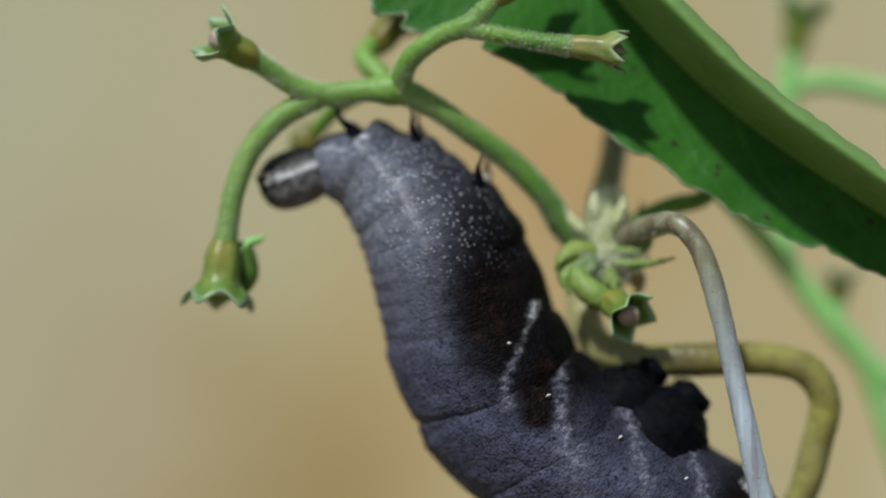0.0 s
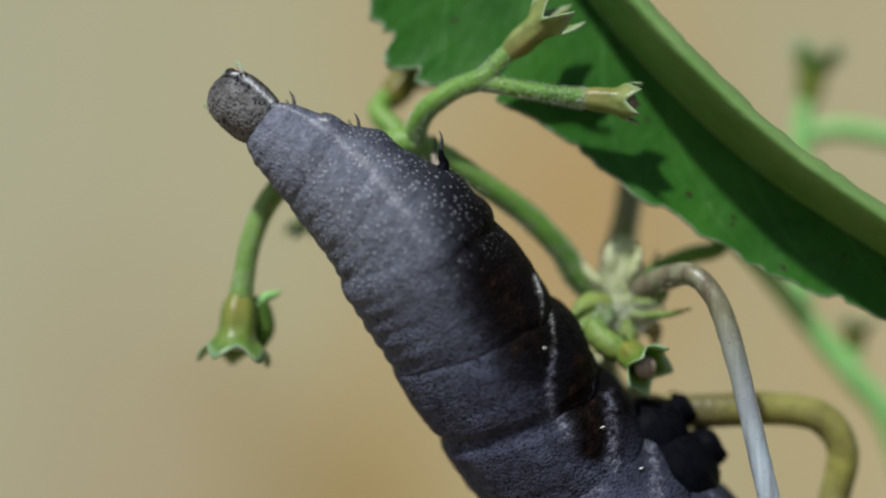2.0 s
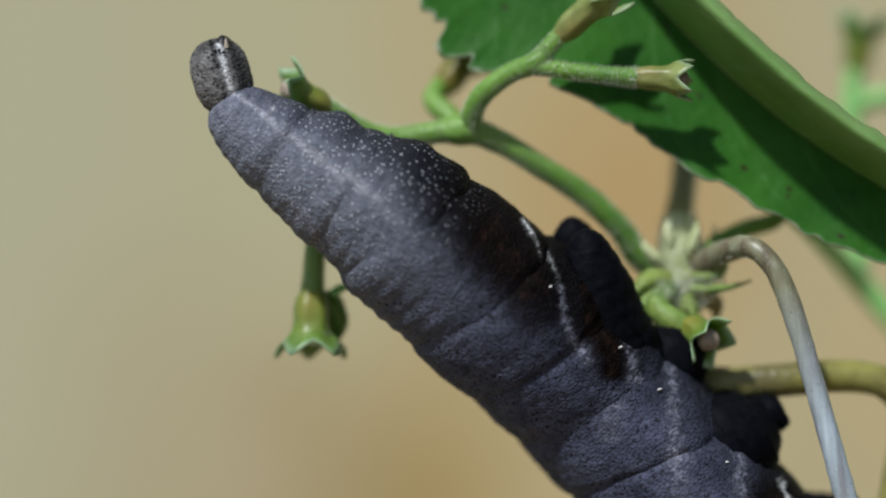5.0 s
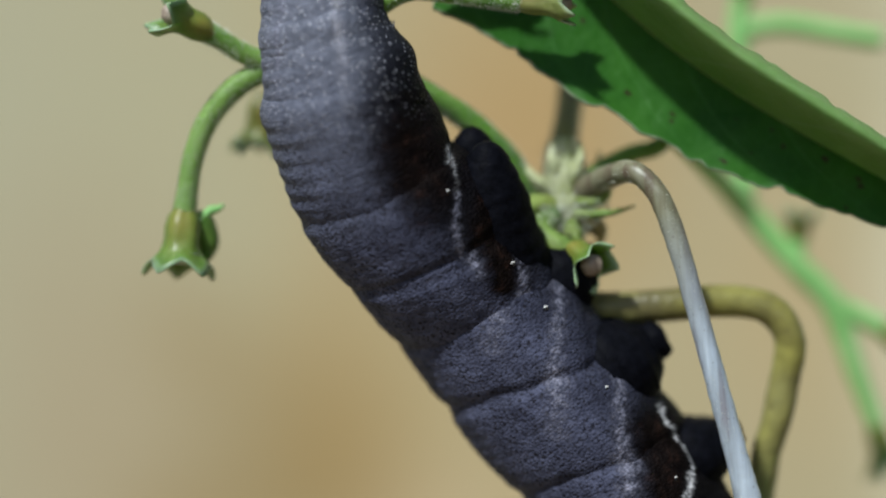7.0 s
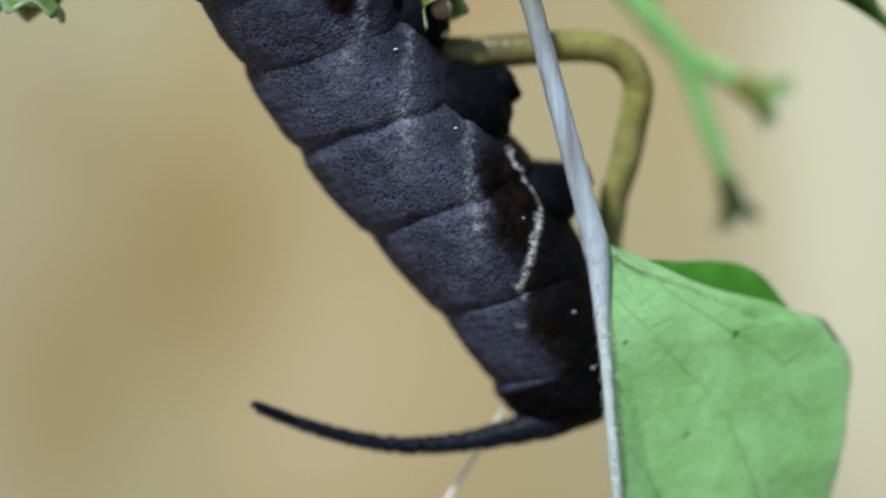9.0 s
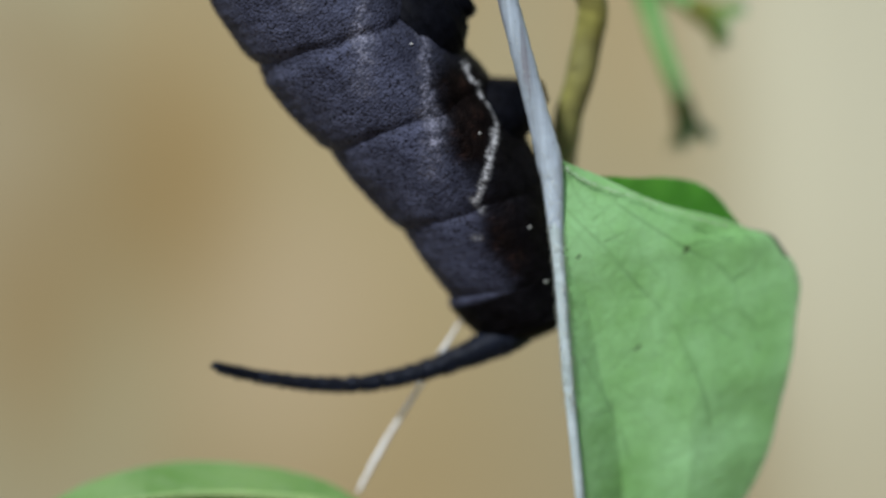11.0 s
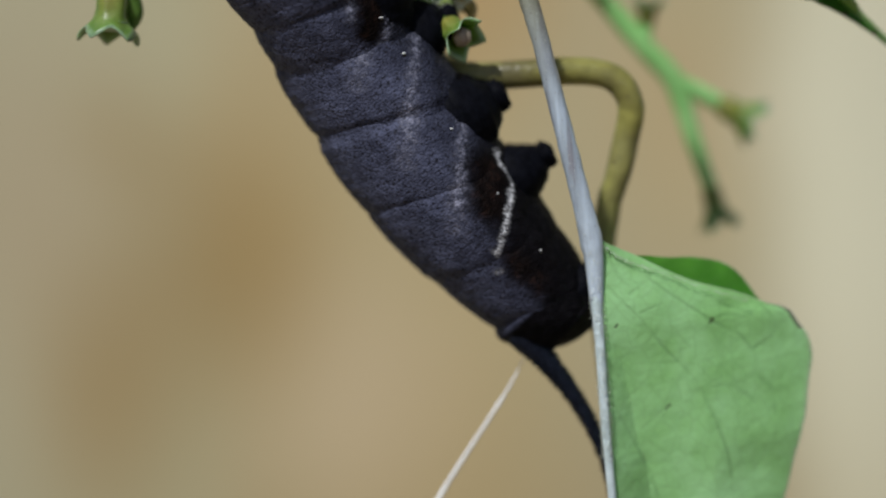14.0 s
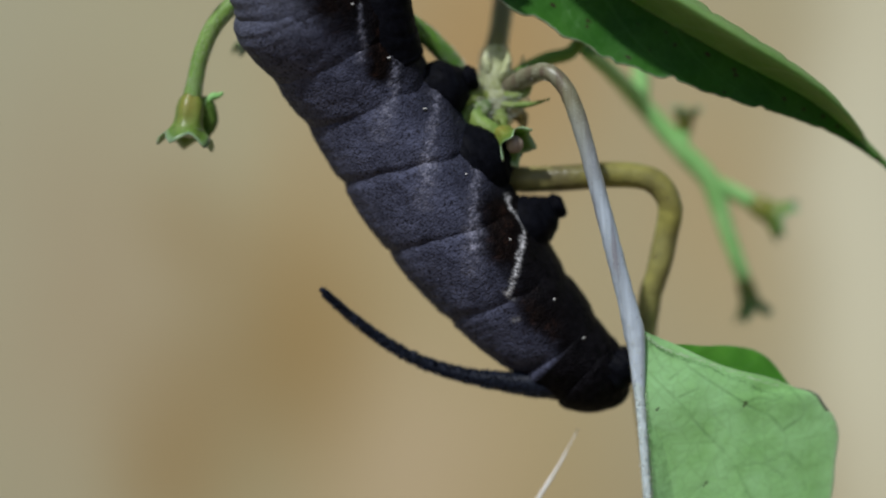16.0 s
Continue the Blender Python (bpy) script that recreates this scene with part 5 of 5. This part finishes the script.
    walk(body['A7'], [
        (0, bent(0.01120, 0.00000, -0.01685, 0, 70.2, 0.0)), (0.5, bent(0.01120, 0.00000, -0.01685, 0, 70.3, 0.0)), (1, bent(0.01120, 0.00000, -0.01685, 0, 70.1, 0.0)),
        (1.5, bent(0.01120, 0.00000, -0.01685, 0, 69.7, 0.0)), (2, bent(0.01120, 0.00000, -0.01685, 0, 69.7, 0.0)), (2.5, bent(0.01120, 0.00000, -0.01685, 0, 67.8, 0.0)),
        (3, bent(0.01120, 0.00000, -0.01685, 0, 67.9, 0.0)), (5.5, bent(0.01120, 0.00000, -0.01685, 0, 66.3, 0.0)), (6, bent(0.01120, 0.00000, -0.01685, 0, 66.3, 0.0)),
        (6.5, bent(0.01120, 0.00000, -0.01685, 0, 66.3, 0.0)), (7, bent(0.01120, 0.00000, -0.01685, 0, 66.3, 0.0)), (8, bent(0.01120, 0.00000, -0.01685, 0, 66.3, 0.0)),
        (9, bent(0.01120, 0.00000, -0.01685, 0, 66.3, 0.0)), (12.5, bent(0.01135, 0.00000, -0.01674, 0, 70.6, 0.0)), (13, bent(0.01147, 0.00000, -0.01642, 0, 71.0, 0.0)),
        (13.5, bent(0.01004, 0.00000, -0.01439, 0, 66.9, 0.0)), (14, bent(0.00919, 0.00000, -0.01313, 0, 51.7, 0.0)), (14.5, bent(0.00716, 0.00000, -0.01118, 0, 49.7, 0.0)),
        (15, bent(0.00733, 0.00000, -0.01112, 0, 50.8, 0.0)), (15.5, bent(0.00601, 0.00000, -0.00935, 0, 50.7, 0.0)), (16, bent(0.00632, 0.00000, -0.00933, 0, 51.3, 0.0))])
    walk(body['A8'], [
        (0, bent(0.01289, 0.00000, -0.02074, 0, 61.0, 0.0)), (0.5, bent(0.01289, 0.00000, -0.02074, 0, 61.0, 0.0)), (1, bent(0.01289, 0.00000, -0.02074, 0, 61.0, 0.0)),
        (1.5, bent(0.01289, 0.00000, -0.02074, 0, 61.0, 0.0)), (2, bent(0.01289, 0.00000, -0.02074, 0, 61.0, 0.0)), (2.5, bent(0.01289, 0.00000, -0.02074, 0, 61.0, 0.0)),
        (3, bent(0.01289, 0.00000, -0.02074, 0, 61.0, 0.0)), (5.5, bent(0.01289, 0.00000, -0.02074, 0, 61.0, 0.0)), (6, bent(0.01289, 0.00000, -0.02074, 0, 61.0, 0.0)),
        (6.5, bent(0.01289, 0.00000, -0.02074, 0, 61.0, 0.0)), (7, bent(0.01289, 0.00000, -0.02074, 0, 61.0, 0.0)), (8, bent(0.01289, 0.00000, -0.02074, 0, 61.0, 0.0)),
        (9, bent(0.01289, 0.00000, -0.02074, 0, 61.0, 0.0)), (12.5, bent(0.01279, 0.00000, -0.02073, 0, 58.4, 0.0)), (13, bent(0.01304, 0.00000, -0.02009, 0, 55.3, 0.0)),
        (13.5, bent(0.01126, 0.00000, -0.01743, 0, 61.2, 0.0)), (14, bent(0.01184, 0.00000, -0.01600, 0, 34.6, 0.0)), (14.5, bent(0.01027, 0.00000, -0.01445, 0, 37.5, 0.0)),
        (15, bent(0.01039, 0.00000, -0.01452, 0, 39.5, 0.0)), (15.5, bent(0.00934, 0.00000, -0.01297, 0, 37.2, 0.0)), (16, bent(0.00962, 0.00000, -0.01285, 0, 34.6, 0.0))])
    walk(body['A9'], [
        (0, bent(0.01415, 0.00000, -0.02150, 0, 35.5, 0.0)), (0.5, bent(0.01415, 0.00000, -0.02150, 0, 35.5, 0.0)), (1, bent(0.01415, 0.00000, -0.02150, 0, 35.5, 0.0)),
        (1.5, bent(0.01415, 0.00000, -0.02150, 0, 35.5, 0.0)), (2, bent(0.01415, 0.00000, -0.02150, 0, 35.5, 0.0)), (2.5, bent(0.01415, 0.00000, -0.02150, 0, 35.5, 0.0)),
        (3, bent(0.01415, 0.00000, -0.02150, 0, 35.5, 0.0)), (5.5, bent(0.01415, 0.00000, -0.02150, 0, 35.5, 0.0)), (6, bent(0.01415, 0.00000, -0.02150, 0, 35.5, 0.0)),
        (6.5, bent(0.01415, 0.00000, -0.02150, 0, 35.5, 0.0)), (7, bent(0.01415, 0.00000, -0.02150, 0, 35.5, 0.0)), (8, bent(0.01415, 0.00000, -0.02150, 0, 35.5, 0.0)),
        (9, bent(0.01415, 0.00000, -0.02150, 0, 35.5, 0.0)), (12.5, bent(0.01425, 0.00000, -0.02104, 0, 14.5, 0.0)), (13, bent(0.01429, 0.00000, -0.02035, 0, 9.1, 0.0)),
        (13.5, bent(0.01280, 0.00000, -0.01749, 0, 21.1, 0.0)), (14, bent(0.01364, 0.00000, -0.01614, 0, 15.3, 0.0)), (14.5, bent(0.01255, 0.00000, -0.01521, 0, 27.8, 0.0)),
        (15, bent(0.01265, 0.00000, -0.01597, 0, 32.6, 0.0)), (15.5, bent(0.01210, 0.00000, -0.01508, 0, 34.5, 0.0)), (16, bent(0.01257, 0.00000, -0.01516, 0, 37.9, 0.0))])
    walk(body['horn'], [
        (0, bent(0.01229, -0.00160, -0.02260, 0, -170.8, 0.0)), (2, bent(0.01229, -0.00160, -0.02260, 0, -172.9, 0.0)), (4, bent(0.01229, -0.00160, -0.02260, 0, -167.3, 0.0)),
        (6, bent(0.01229, -0.00160, -0.02260, 0, -174.8, 0.0)), (7, bent(0.01229, -0.00160, -0.02260, 0, -172.1, 0.0)), (8.5, bent(0.01229, -0.00160, -0.02260, 0, -170.8, 0.0)),
        (9, bent(0.01220, -0.00160, -0.02309, 0, -174.4, 0.0)), (9.5, bent(0.01211, -0.00160, -0.02343, 0, -185.3, 0.0)), (10.5, bent(0.01204, -0.00160, -0.02336, 0, -183.6, 0.0)),
        (12, bent(0.01195, -0.00160, -0.02324, 0, -181.1, 0.0)), (12.5, bent(0.01122, -0.00160, -0.02267, 0, -175.8, 0.0)), (13, bent(0.01067, -0.00160, -0.02090, 0, -228.0, 0.0)),
        (13.5, bent(0.00826, -0.00160, -0.01837, 0, -282.2, 0.0)), (14, bent(0.00928, -0.00160, -0.01817, 0, -291.0, 0.0)), (14.5, bent(0.00711, -0.00160, -0.01656, 0, -283.7, 0.0)),
        (15, bent(0.00702, -0.00160, -0.01606, 0, -275.0, 0.0)), (15.5, bent(0.00781, -0.00160, -0.01614, 0, -171.8, 0.0)), (16, bent(0.00700, -0.00160, -0.01490, 0, -154.7, 0.0))])
    for ob in DROOPING:
        walk(ob, [(0, swing(0)), (2.5, swing(0)), (3, swing(0.6)), (5.5, swing(2.4)), (6, swing(-1.6)), (7.5, swing(-1.7)), (9, swing(-1.8)), (12, swing(-2)), (13.5, swing(-1.6)), (14.5, swing(-2.2)), (15, swing(-1.6)), (16, swing(-4))])
    walk(upper_leaf, [(0, swing(0, at(800, -420, 6))), (7, swing(0, at(800, -420, 6))), (8, swing(0.2, at(800, -420, 6))), (9, swing(1, at(800, -420, 6))), (9.7, swing(1.5, at(800, -420, 6))), (12, swing(2.2, at(800, -420, 6))), (13.5, swing(3.2, at(800, -420, 6))), (14.5, swing(4.2, at(800, -420, 6))), (15, swing(3.7, at(800, -420, 6))), (15.5, swing(3.1, at(800, -420, 6))), (16, swing(1.6, at(800, -420, 6)))])
    for ob in FRONT_PROLEGS:
        walk(ob, [(0, pose(0, 0, -0.0032)), (3, pose(0, 0, -0.0032)), (4.6, pose(0, 0, 0)), (13.5, pose(0, 0, 0)), (15, pose(-0.0014, 0, 0.0005)), (16, pose(-0.0016, 0, 0.0006))])
    for ob in MID_PROLEGS:
        walk(ob, [(0, pose(-0.0026, 0, -0.0001)), (0.5, pose(-0.0031, 0, -0.0008)), (1.5, pose(-0.0031, 0, -0.0008)), (2, pose(-0.0034, 0, -0.0010)), (3, pose(-0.0028, 0, -0.0005)), (5.5, pose(0, 0, 0)), (16, pose(0, 0, 0))])
    for i, leg in LEGS:
        late = 2.6 if i == 2 else 1.4
        walk(leg, [(0, pose(0, 0, 0)), (late, pose(0, 0, 0)), (late + 0.9, pose(0.0006, 0, -0.0019)), (16, pose(0.0006, 0, -0.0019))])


motions()
